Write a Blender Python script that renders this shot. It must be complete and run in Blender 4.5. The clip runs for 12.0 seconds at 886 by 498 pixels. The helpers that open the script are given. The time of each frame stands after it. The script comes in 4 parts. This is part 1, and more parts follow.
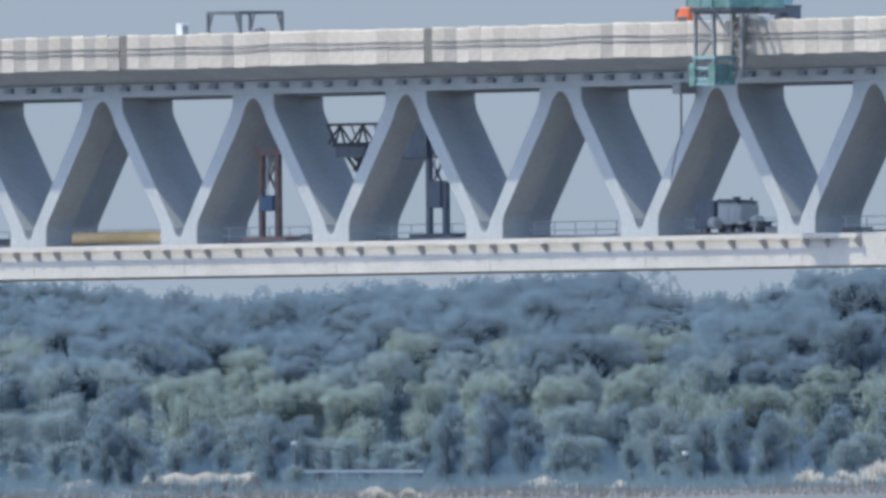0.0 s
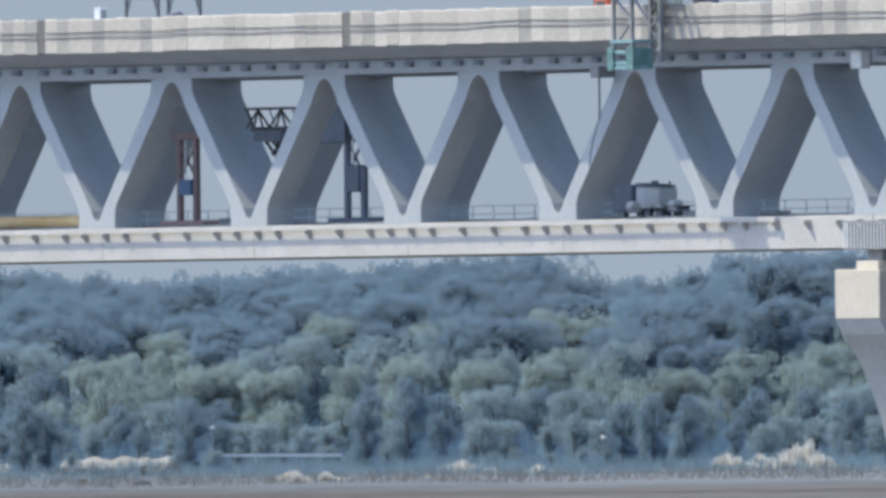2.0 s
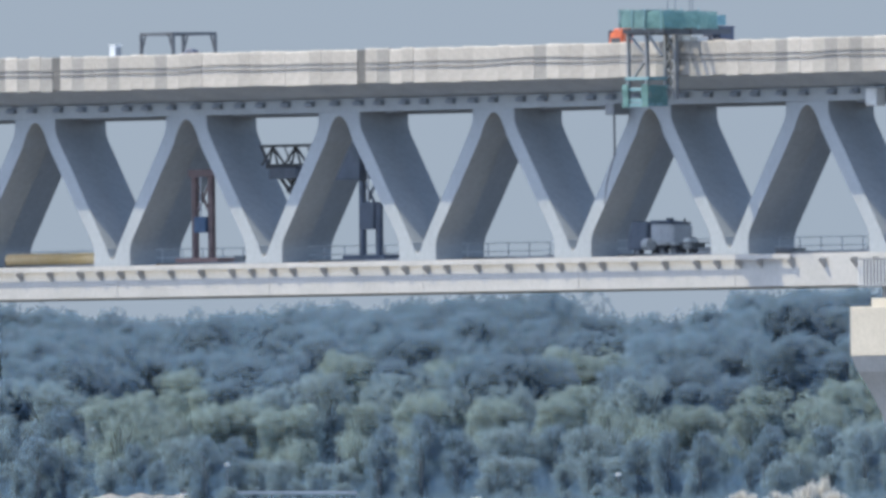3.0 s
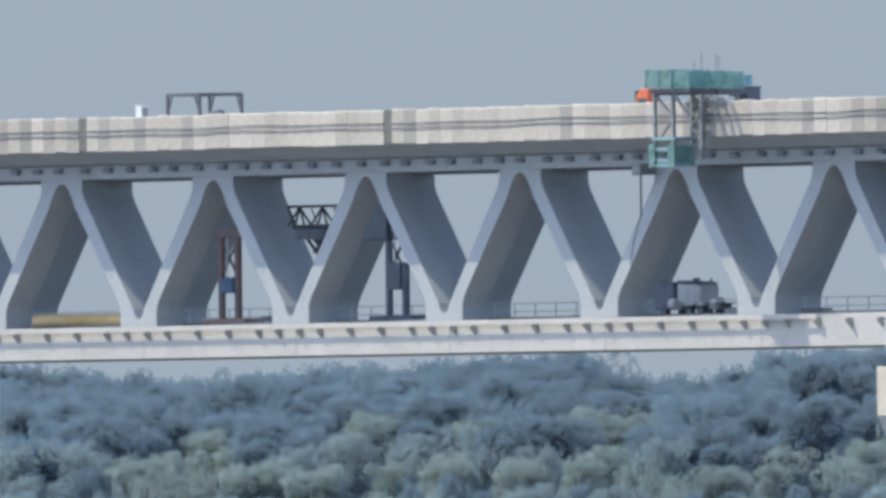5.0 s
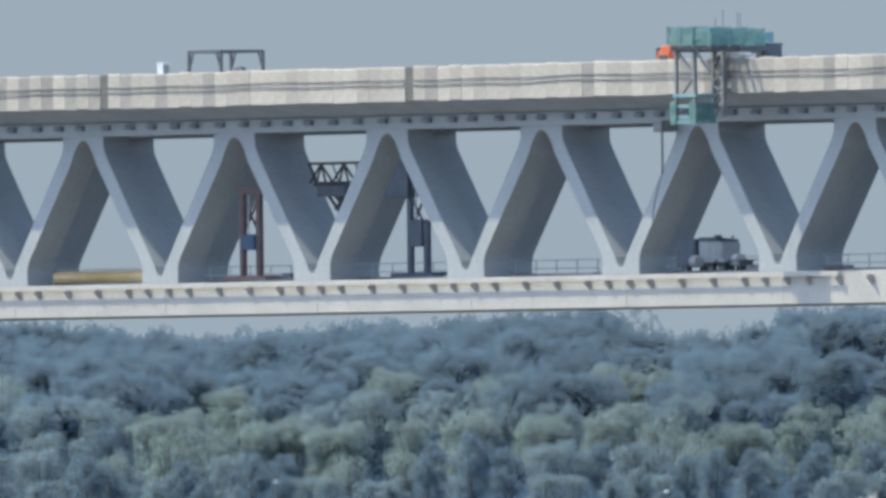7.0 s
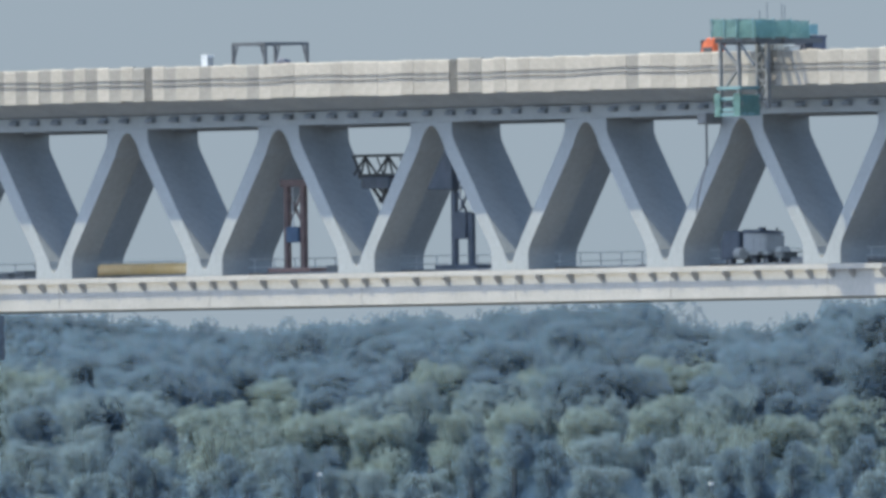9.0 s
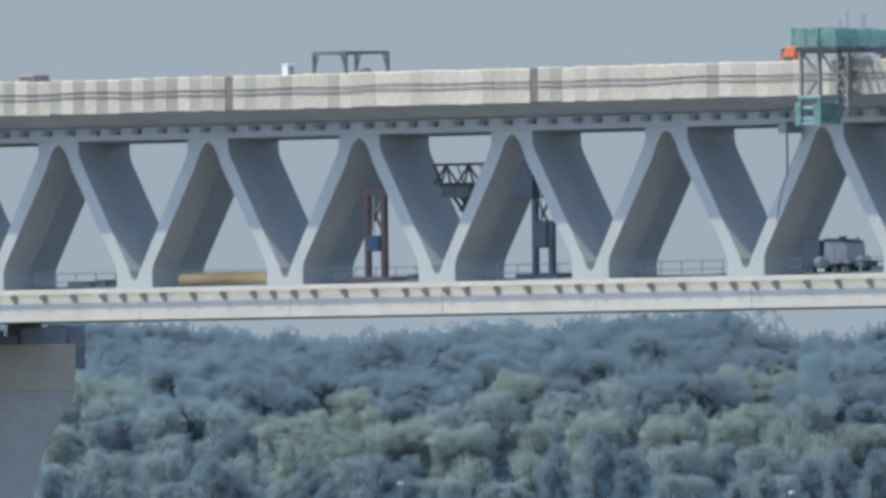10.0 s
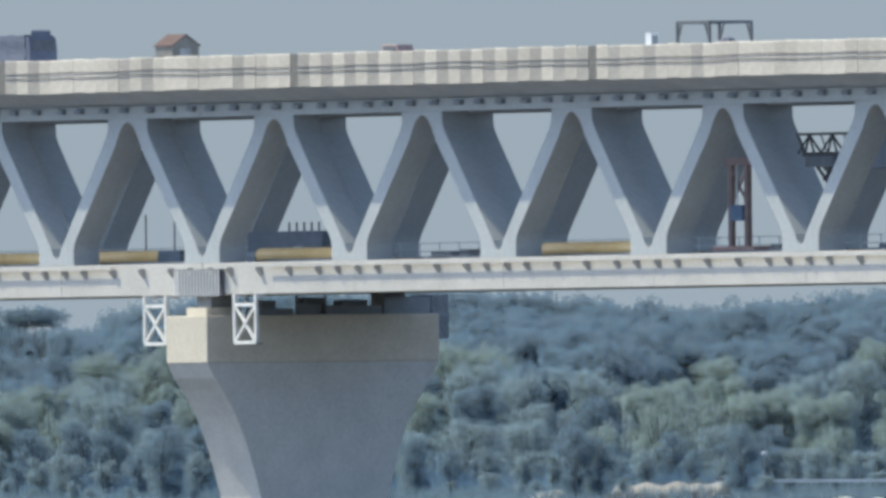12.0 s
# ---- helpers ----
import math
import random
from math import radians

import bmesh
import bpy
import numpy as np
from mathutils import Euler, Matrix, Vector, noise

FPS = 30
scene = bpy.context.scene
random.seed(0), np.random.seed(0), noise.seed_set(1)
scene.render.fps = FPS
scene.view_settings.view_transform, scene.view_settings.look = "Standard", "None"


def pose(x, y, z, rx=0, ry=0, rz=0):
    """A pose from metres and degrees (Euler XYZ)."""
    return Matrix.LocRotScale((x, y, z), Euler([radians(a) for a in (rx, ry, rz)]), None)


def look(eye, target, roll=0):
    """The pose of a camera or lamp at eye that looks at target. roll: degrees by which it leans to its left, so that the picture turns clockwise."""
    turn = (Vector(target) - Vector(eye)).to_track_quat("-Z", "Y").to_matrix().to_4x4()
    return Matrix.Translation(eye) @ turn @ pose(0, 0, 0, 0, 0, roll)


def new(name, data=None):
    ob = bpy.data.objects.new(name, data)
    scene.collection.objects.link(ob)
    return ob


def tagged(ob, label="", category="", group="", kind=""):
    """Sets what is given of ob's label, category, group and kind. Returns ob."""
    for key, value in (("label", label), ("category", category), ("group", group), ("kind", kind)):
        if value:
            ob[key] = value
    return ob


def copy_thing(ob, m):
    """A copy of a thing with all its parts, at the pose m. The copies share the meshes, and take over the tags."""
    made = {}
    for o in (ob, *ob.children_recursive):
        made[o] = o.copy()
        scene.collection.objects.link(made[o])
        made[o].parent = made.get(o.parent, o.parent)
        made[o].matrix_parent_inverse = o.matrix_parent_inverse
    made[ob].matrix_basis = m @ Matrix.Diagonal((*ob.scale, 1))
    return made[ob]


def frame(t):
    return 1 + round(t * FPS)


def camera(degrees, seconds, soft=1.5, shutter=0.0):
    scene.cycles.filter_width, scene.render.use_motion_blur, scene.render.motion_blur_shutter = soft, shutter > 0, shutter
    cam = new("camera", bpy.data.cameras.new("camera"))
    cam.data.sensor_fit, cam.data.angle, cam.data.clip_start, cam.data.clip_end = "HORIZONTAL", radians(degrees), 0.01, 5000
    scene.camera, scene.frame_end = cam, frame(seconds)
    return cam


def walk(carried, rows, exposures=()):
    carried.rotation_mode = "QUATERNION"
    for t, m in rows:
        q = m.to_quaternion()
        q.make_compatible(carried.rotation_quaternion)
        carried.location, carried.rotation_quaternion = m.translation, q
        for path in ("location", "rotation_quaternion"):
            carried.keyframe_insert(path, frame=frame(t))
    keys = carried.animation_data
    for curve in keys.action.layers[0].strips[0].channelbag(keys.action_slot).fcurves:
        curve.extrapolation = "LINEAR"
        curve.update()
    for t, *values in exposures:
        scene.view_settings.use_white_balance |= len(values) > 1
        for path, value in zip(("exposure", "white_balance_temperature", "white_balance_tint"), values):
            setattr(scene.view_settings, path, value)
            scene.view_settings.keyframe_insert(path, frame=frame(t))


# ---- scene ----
# The place: a two-level river bridge under construction, seen from about 3 km through a long lens.
# x runs along the bridge, y away across it, z up; the near truss stands in the plane y = 0.
FOV = 1.1188
EYE = Vector((75 + 3000 * math.cos(radians(32.6)), -3000 * math.sin(radians(32.6)), 4.0))
HEADING = radians(180 - 32.6)


def aim(turn, rise, lean):
    """The pose of the camera on its tripod: turn and rise in thousandths of a radian, lean in degrees."""
    a, b = HEADING + turn / 1000, rise / 1000
    way = Vector((math.cos(a) * math.cos(b), math.sin(a) * math.cos(b), math.sin(b)))
    return look(EYE, EYE + way * 100, lean)


cam = camera(FOV, 12.0, soft=3.4)
walk(cam, [(t, aim(a, b, c)) for t, a, b, c in (
    (0, -2.4709, 4.7347, -0.598),
    (0.5, -3.8798, 4.2627, -0.614),
    (1, -4.2036, 4.1009, -0.627),
    (1.5, -4.3059, 4.6565, -0.628),
    (2, -4.2706, 4.3643, -0.623),
    (2.5, -4.3290, 4.7858, -0.623),
    (3, -3.9479, 5.1875, -0.629),
    (3.2, -3.8499, 5.0626, -0.631),
    (4.8, -3.2860, 5.8758, -0.687),
    (5, -3.3775, 6.5255, -0.688),
    (5.5, -2.9202, 6.2954, -0.687),
    (6, -2.8892, 5.8943, -0.680),
    (6.5, -2.9271, 5.7031, -0.678),
    (7, -2.8934, 5.5829, -0.682),
    (7.2, -2.7976, 5.1150, -0.683),
    (8.8, -2.2344, 5.4612, -0.689),
    (9, -1.9166, 5.4248, -0.695),
    (9.5, -1.7750, 5.7402, -0.709),
    (10, -0.1416, 5.6415, -0.706),
    (10.5, 0.9201, 5.4191, -0.680),
    (11, 1.5606, 4.7949, -0.664),
    (11.3, 2.8607, 4.9112, -0.667),
    (11.5, 3.7908, 5.2506, -0.672),
    (11.7, 4.9478, 5.0984, -0.680),
    (11.8, 5.9046, 4.9631, -0.683),
    (11.9, 6.6180, 4.9094, -0.687),
    (12, 7.8780, 5.0648, -0.691),
)], exposures=((0, 1.08, 5420, 10), (5, 1.04, 5520, 9), (6.5, 1.0, 5530, 6), (12, 1.0, 5600, 5)))

# ---- world and sun ----
SUN = Vector((-0.56, -0.385, 1.0)).normalized()
world = bpy.data.worlds.new("sky")
scene.world = world
world.use_nodes = True
wn = world.node_tree
sky = wn.nodes.new("ShaderNodeTexSky")
sky.sky_type = 'NISHITA'
sky.sun_disc = False
sky.sun_elevation = math.asin(SUN.z)
sky.sun_rotation = math.atan2(SUN.x, SUN.y)
sky.altitude = 1200
sky.air_density, sky.dust_density, sky.ozone_density = 1.0, 4.5, 0.5
pale = wn.nodes.new("ShaderNodeHueSaturation")   # the milky haze of the season
pale.inputs["Saturation"].default_value = 0.72
wn.links.new(sky.outputs[0], pale.inputs["Color"])
wn.links.new(pale.outputs["Color"], wn.nodes["Background"].inputs[0])
wn.nodes["Background"].inputs[1].default_value = 0.15
lamp = bpy.data.lights.new("sun", 'SUN')
lamp.energy, lamp.angle, lamp.color = 3.15, radians(0.6), (1.0, 0.815, 0.52)
sun = new("sun", lamp)
sun.matrix_world = look(SUN * 200, (0, 0, 0))


# ---- materials ----
def mat(name, a, b, rough=0.7, metal=0.0, scale=1.0, bump=0.0, fine=8.0, spread=0.0, mid=0.5):
    """A two-tone surface: broad stains between the colours a and b, fine grain, a little relief; spread varies it piece by piece."""
    m = bpy.data.materials.new(name)
    m.use_nodes = True
    n, l = m.node_tree.nodes, m.node_tree.links
    p = n["Principled BSDF"]
    co = n.new("ShaderNodeTexCoord")
    big, small = n.new("ShaderNodeTexNoise"), n.new("ShaderNodeTexNoise")
    big.inputs["Scale"].default_value, big.inputs["Detail"].default_value = scale, 5
    small.inputs["Scale"].default_value, small.inputs["Detail"].default_value = scale * fine, 3
    for k in (big, small):
        l.new(co.outputs["Object"], k.inputs["Vector"])
    ramp = n.new("ShaderNodeValToRGB")
    ramp.color_ramp.elements[0].position, ramp.color_ramp.elements[1].position = mid - 0.18, mid + 0.18
    ramp.color_ramp.elements[0].color, ramp.color_ramp.elements[1].color = (*a, 1), (*b, 1)
    l.new(big.outputs["Fac"], ramp.inputs["Fac"])
    hsv = n.new("ShaderNodeHueSaturation")
    l.new(ramp.outputs["Color"], hsv.inputs["Color"])
    grain = n.new("ShaderNodeMapRange")
    grain.inputs["To Min"].default_value, grain.inputs["To Max"].default_value = 0.82, 1.18
    l.new(small.outputs["Fac"], grain.inputs["Value"])
    value = grain.outputs["Result"]
    if spread:
        info, rnd, mul = n.new("ShaderNodeObjectInfo"), n.new("ShaderNodeMapRange"), n.new("ShaderNodeMath")
        rnd.inputs["To Min"].default_value, rnd.inputs["To Max"].default_value = 1 - spread, 1 + spread
        l.new(info.outputs["Random"], rnd.inputs["Value"])
        mul.operation = 'MULTIPLY'
        l.new(value, mul.inputs[0]), l.new(rnd.outputs["Result"], mul.inputs[1])
        value = mul.outputs[0]
    l.new(value, hsv.inputs["Value"])
    l.new(hsv.outputs["Color"], p.inputs["Base Color"])
    p.inputs["Roughness"].default_value, p.inputs["Metallic"].default_value = rough, metal
    p.inputs["Specular IOR Level"].default_value = 0.1 if rough > 0.83 else 0.5
    if bump:
        bp = n.new("ShaderNodeBump")
        bp.inputs["Strength"].default_value, bp.inputs["Distance"].default_value = bump, 0.05
        l.new(small.outputs["Fac"], bp.inputs["Height"]), l.new(bp.outputs["Normal"], p.inputs["Normal"])
    return m


# bluer than the chord's coat, to carry the blue of shaded faces
STEEL = mat("shade_blued_steel", (0.322, 0.344, 0.360), (0.380, 0.404, 0.420), 0.65, scale=0.25, fine=12)
# the same steel coat, warmed to stand in for sunlight on the chord
SUNLIT_CHORD = mat("sunlit_cream_steel", (0.395, 0.383, 0.358), (0.468, 0.452, 0.424), 0.55, scale=0.25, fine=12)
CONCRETE = mat("concrete", (0.36, 0.37, 0.38), (0.44, 0.45, 0.455), 0.85, scale=0.4, bump=0.2)
PANEL = mat("precast_panel", (0.392, 0.362, 0.318), (0.484, 0.452, 0.405), 0.8, scale=0.5, spread=0.12)
# paled and blued to make up for light missing under the deck
SOFFIT = mat("blued_slab_concrete", (0.44, 0.49, 0.56), (0.51, 0.56, 0.62), 0.85, scale=0.4, bump=0.2)
STEM = mat("pier_stem_concrete", (0.43, 0.43, 0.418), (0.485, 0.484, 0.468), 0.85, scale=0.5, bump=0.2)
# same concrete as the stem; the cream is sunlight put into the colour
CAP = mat("sun_warmed_cap_concrete", (0.475, 0.44, 0.37), (0.53, 0.49, 0.415), 0.85, scale=0.5, bump=0.2)
JOINT = mat("dark_warm_grey", (0.105, 0.100, 0.090), (0.150, 0.142, 0.128), 0.6, scale=1.5)
# DARK, GREY, RED, BLUE, CYAN and SLATE are paled for distance haze
DARK = mat("dark_steel", (0.052, 0.056, 0.063), (0.081, 0.085, 0.096), 0.6, scale=2)
GREY = mat("grey_steel", (0.178, 0.185, 0.192), (0.252, 0.259, 0.266), 0.55, scale=2)
WHITE = mat("white_paint", (0.568, 0.568, 0.550), (0.688, 0.688, 0.671), 0.5, scale=1.5)
PIPE = mat("yellow_coating", (0.80, 0.54, 0.22), (0.88, 0.64, 0.32), 0.5, scale=0.8)
RED = mat("red_oxide", (0.17, 0.122, 0.118), (0.235, 0.168, 0.158), 0.7, scale=1.5)
PRIMER = mat("pink_primer", (0.36, 0.22, 0.19), (0.46, 0.30, 0.26), 0.7, scale=1.5)
BLUE = mat("blue_paint", (0.059, 0.111, 0.207), (0.089, 0.155, 0.266), 0.5, scale=1.5)
TEAL = mat("teal_netting", (0.110, 0.215, 0.205), (0.165, 0.300, 0.285), 0.8, scale=0.8)
net_nodes = TEAL.node_tree
holes, weave = net_nodes.nodes.new("ShaderNodeBsdfTransparent"), net_nodes.nodes.new("ShaderNodeMixShader")
weave.inputs[0].default_value = 0.30
net_nodes.links.new(net_nodes.nodes["Principled BSDF"].outputs[0], weave.inputs[1])
net_nodes.links.new(holes.outputs[0], weave.inputs[2])
net_nodes.links.new(weave.outputs[0], net_nodes.nodes["Material Output"].inputs["Surface"])
CYAN = mat("cyan_paint", (0.141, 0.259, 0.281), (0.200, 0.333, 0.355), 0.5, scale=1.0)
ORANGE = mat("orange_paint", (0.518, 0.089, 0.022), (0.629, 0.163, 0.052), 0.5, scale=1.5)


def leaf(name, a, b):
    """Matt leaves that let some light through; a blue sheen stands in for haze."""
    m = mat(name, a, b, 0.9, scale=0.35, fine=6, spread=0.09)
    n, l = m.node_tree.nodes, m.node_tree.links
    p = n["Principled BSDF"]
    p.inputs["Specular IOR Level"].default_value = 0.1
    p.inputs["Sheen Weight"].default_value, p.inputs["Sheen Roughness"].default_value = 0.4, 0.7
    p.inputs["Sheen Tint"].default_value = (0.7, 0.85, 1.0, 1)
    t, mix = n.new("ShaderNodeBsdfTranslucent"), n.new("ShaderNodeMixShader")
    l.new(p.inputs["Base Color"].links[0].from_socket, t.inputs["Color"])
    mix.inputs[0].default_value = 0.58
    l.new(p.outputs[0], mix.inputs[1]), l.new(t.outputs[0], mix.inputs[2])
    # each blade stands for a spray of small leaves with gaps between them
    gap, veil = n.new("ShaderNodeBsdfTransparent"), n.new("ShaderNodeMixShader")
    # set high, so that shade within the wood softens as haze would
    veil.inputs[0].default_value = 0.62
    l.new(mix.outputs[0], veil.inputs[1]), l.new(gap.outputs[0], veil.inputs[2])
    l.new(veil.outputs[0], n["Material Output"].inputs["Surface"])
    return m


# paler and bluer than real foliage: haze painted into the leaf colours
HAZED_LEAF = [leaf("hazed_leaf_dark", (0.092, 0.144, 0.198), (0.108, 0.164, 0.212)),
        leaf("hazed_leaf_mid", (0.146, 0.206, 0.246), (0.170, 0.232, 0.256)),
        leaf("hazed_leaf_olive", (0.166, 0.224, 0.226), (0.194, 0.252, 0.232))]
DRY = leaf("dry_grass", (0.145, 0.137, 0.125), (0.190, 0.178, 0.160))
BARK = mat("bark", (0.125, 0.130, 0.130), (0.175, 0.178, 0.172), 0.9, scale=2, bump=0.4)
SAND = mat("dry_sand", (0.19, 0.183, 0.168), (0.29, 0.282, 0.26), 0.95, scale=0.6, bump=0.4)
PLUME = mat("pale_reed", (0.42, 0.40, 0.35), (0.64, 0.61, 0.55), 0.9, scale=1.6)
plume_nodes = PLUME.node_tree
soft_light, blend = plume_nodes.nodes.new("ShaderNodeBsdfTranslucent"), plume_nodes.nodes.new("ShaderNodeMixShader")
soft_light.inputs["Color"].default_value = (0.62, 0.60, 0.54, 1)
blend.inputs[0].default_value = 0.5
plume_nodes.links.new(plume_nodes.nodes["Principled BSDF"].outputs[0], blend.inputs[1])
plume_nodes.links.new(soft_light.outputs[0], blend.inputs[2])
plume_nodes.links.new(blend.outputs[0], plume_nodes.nodes["Material Output"].inputs["Surface"])
SOIL = mat("sandy_soil", (0.075, 0.085, 0.095), (0.115, 0.125, 0.135), 0.95, scale=0.03, fine=40, bump=0.3)

PANEL_B = mat("precast_panel_weathered", (0.266, 0.252, 0.229), (0.340, 0.326, 0.296), 0.8, scale=0.5, spread=0.08)
WATER = mat("river_water", (0.058, 0.054, 0.049), (0.108, 0.101, 0.092), 0.6, scale=0.45, fine=5, bump=0.4)
WATER.node_tree.nodes["Principled BSDF"].inputs["IOR"].default_value = 1.33
WATER.node_tree.nodes["Principled BSDF"].inputs["Specular IOR Level"].default_value = 0.03
# ripple glints painted as colour streaks, stretched along the camera's line of sight
ripple_streak = WATER.node_tree.nodes.new("ShaderNodeMapping")
ripple_streak.vector_type = 'TEXTURE'
ripple_streak.inputs["Rotation"].default_value = (0, 0, HEADING)
ripple_streak.inputs["Scale"].default_value = (14, 2, 1)
for node in list(WATER.node_tree.nodes):
    if node.type == 'TEX_COORD':
        for link in list(node.outputs["Object"].links):
            WATER.node_tree.links.new(ripple_streak.outputs["Vector"], link.to_socket)
        WATER.node_tree.links.new(node.outputs["Object"], ripple_streak.inputs["Vector"])
# grey lifted in colour to stand in for haze over shaded parts
DRUM = mat("pale_grey_coat", (0.50, 0.51, 0.52), (0.60, 0.61, 0.61), 0.7, scale=1.0)
SLATE = mat("blue_grey_tarpaulin", (0.096, 0.118, 0.155), (0.141, 0.163, 0.207), 0.6, scale=1.0)
TIN = mat("pink_tin_roof", (0.088, 0.064, 0.060), (0.120, 0.088, 0.083), 0.85, scale=1.5)
PALE_BLUE = mat("pale_blue_grey", (0.19, 0.215, 0.25), (0.245, 0.275, 0.31), 0.75, scale=0.8)
NAVY = mat("navy_tarpaulin", (0.060, 0.070, 0.105), (0.088, 0.100, 0.142), 0.7, scale=0.8)
HAZE = bpy.data.materials.new("hazy_sky")
HAZE.use_nodes = True
hn = HAZE.node_tree
glow = hn.nodes.new("ShaderNodeEmission")
glow.inputs["Color"].default_value = (0.453, 0.483, 0.492, 1)
glow.inputs["Strength"].default_value = 0.42
hn.links.new(glow.outputs[0], hn.nodes["Material Output"].inputs["Surface"])


# ---- mesh helpers ----
def part(name, bm, material, parent=None, label=""):
    me = bpy.data.meshes.new(name)
    bm.to_mesh(me)
    bm.free()
    me.materials.append(material)
    ob = new(name, me)
    ob.parent = parent
    if label:
        ob["label"] = label
    return ob


def again(ob, m, parent=None):
    """Another object on the same mesh."""
    o = ob.copy()
    scene.collection.objects.link(o)
    o.parent = parent or ob.parent
    o.matrix_basis = m
    return o


def thing(name, label, category, m=None, group="", kind=""):
    ob = tagged(new(name), label, category, group, kind)
    if m is not None:
        ob.matrix_basis = m
    return ob


def box(bm, x0, x1, y0, y1, z0, z1, bevel=0.0):
    r = bmesh.ops.create_cube(bm, size=1)
    vs = r["verts"]
    for v in vs:
        v.co = Vector((x0 + (v.co.x + 0.5) * (x1 - x0), y0 + (v.co.y + 0.5) * (y1 - y0), z0 + (v.co.z + 0.5) * (z1 - z0)))
    if bevel:
        es = list({e for v in vs for e in v.link_edges})
        bmesh.ops.bevel(bm, geom=es, offset=bevel, segments=1, affect='EDGES')
    return bm


def rod(bm, a, b, r, sides=8, r2=None):
    a, b = Vector(a), Vector(b)
    m = Matrix.Translation((a + b) / 2) @ (b - a).to_track_quat("Z", "Y").to_matrix().to_4x4()
    bmesh.ops.create_cone(bm, cap_ends=True, segments=sides, radius1=r, radius2=r if r2 is None else r2, depth=(b - a).length, matrix=m)
    return bm


def bar(bm, a, b, w, d=None):
    """A square bar from a to b."""
    a, b = Vector(a), Vector(b)
    d = d or w
    m = Matrix.Translation((a + b) / 2) @ (b - a).to_track_quat("Z", "Y").to_matrix().to_4x4() @ Matrix.Diagonal((w, d, (b - a).length, 1))
    bmesh.ops.create_cube(bm, size=1, matrix=m)
    return bm


def prism(bm, outline, y0, y1, bevel=0.0):
    """An outline in x and z, given depth from y0 to y1."""
    front = [bm.verts.new((x, y0, z)) for x, z in outline]
    back = [bm.verts.new((x, y1, z)) for x, z in outline]
    n = len(outline)
    fs = [bm.faces.new(front), bm.faces.new(back[::-1])]
    for i in range(n):
        j = (i + 1) % n
        fs.append(bm.faces.new((front[j], front[i], back[i], back[j])))
    bmesh.ops.recalc_face_normals(bm, faces=fs)
    if bevel:
        es = [e for e in bm.edges if (e.verts[0] in front) == (e.verts[1] in front)]
        bmesh.ops.bevel(bm, geom=es, offset=bevel, segments=1, affect='EDGES')
    return bm


def along(bm, section, x0, x1):
    """A section in y and z drawn along x."""
    a = [bm.verts.new((x0, y, z)) for y, z in section]
    b = [bm.verts.new((x1, y, z)) for y, z in section]
    n = len(section)
    fs = [bm.faces.new(a), bm.faces.new(b[::-1])]
    for i in range(n):
        j = (i + 1) % n
        fs.append(bm.faces.new((a[j], a[i], b[i], b[j])))
    bmesh.ops.recalc_face_normals(bm, faces=fs)
    return bm


def curve_pts(p0, p1, p2, n=6):
    p0, p1, p2 = Vector(p0), Vector(p1), Vector(p2)
    return [tuple((1 - t) ** 2 * p0 + 2 * t * (1 - t) * p1 + t * t * p2) for t in (i / n for i in range(n + 1))]


def tube(bm, pts, r, sides=6):
    """One round tube along a line of points."""
    pts = [Vector(p) for p in pts]
    rings = []
    for i, p in enumerate(pts):
        d = (pts[min(i + 1, len(pts) - 1)] - pts[max(i - 1, 0)]).normalized()
        q = d.to_track_quat("Z", "Y")
        rings.append([bm.verts.new(p + q @ Vector((r * math.cos(k / sides * math.tau), r * math.sin(k / sides * math.tau), 0))) for k in range(sides)])
    for a, b in zip(rings, rings[1:]):
        for k in range(sides):
            bm.faces.new((a[k], a[(k + 1) % sides], b[(k + 1) % sides], b[k]))
    bm.faces.new(rings[0][::-1]), bm.faces.new(rings[-1])
    return bm


B = bmesh.new
PITCH, SPAN, BOX, FAR = 18.75, 150.0, 2.05, 13.85   # panel, span, depth of a member, offset of the far truss
CHORD0, CHORD1, TOP0, TOP1 = 16.6, 18.74, 28.6, 29.5
DECK0, DECK1, RAIL = 30.42, 31.5, 18.62
EDGE0, EDGE1 = -3.05, 18.95


# ---- river, bank and sky ----
AHEAD = Vector((math.cos(HEADING), math.sin(HEADING), 0))
RIGHT = Vector((math.sin(HEADING), -math.cos(HEADING), 0))
SHORE = 3362.0


def bank(lat, far, z=1.6):
    """A place on the bank: metres to the side of the line of sight and metres out from the eye."""
    v = EYE + AHEAD * far + RIGHT * lat
    return Vector((v.x, v.y, z))


def sheet(name, fars, lats, height, material, label, category):
    bm = B()
    rows = [[bm.verts.new(bank(u, f, height(u, f))) for u in lats] for f in fars]
    for r0, r1 in zip(rows, rows[1:]):
        for k in range(len(lats) - 1):
            bm.faces.new((r0[k], r0[k + 1], r1[k + 1], r1[k]))
    for f in bm.faces:
        f.smooth = True
    bmesh.ops.recalc_face_normals(bm, faces=bm.faces)
    if sum(f.normal.z for f in bm.faces) < 0:
        bmesh.ops.reverse_faces(bm, faces=bm.faces)
    return tagged(part(name, bm, material), label, category, kind="structure")


def land(u, f):
    n = noise.noise((u * 0.06, f * 0.06, 3.0))
    edge = SHORE + 5 * noise.noise((u * 0.05, 0.0, 8.0))
    if f < -60:
        return 2.2
    if f < edge - 4:
        return -2.0
    k = min(1.0, (f - edge + 4) / 50)
    return 0.75 + 1.95 * k ** 0.6 + 0.18 * n


LATS = [-4200, -1800, -700, -300] + [-160 + 4 * i for i in range(81)] + [300, 700, 1800, 4200]
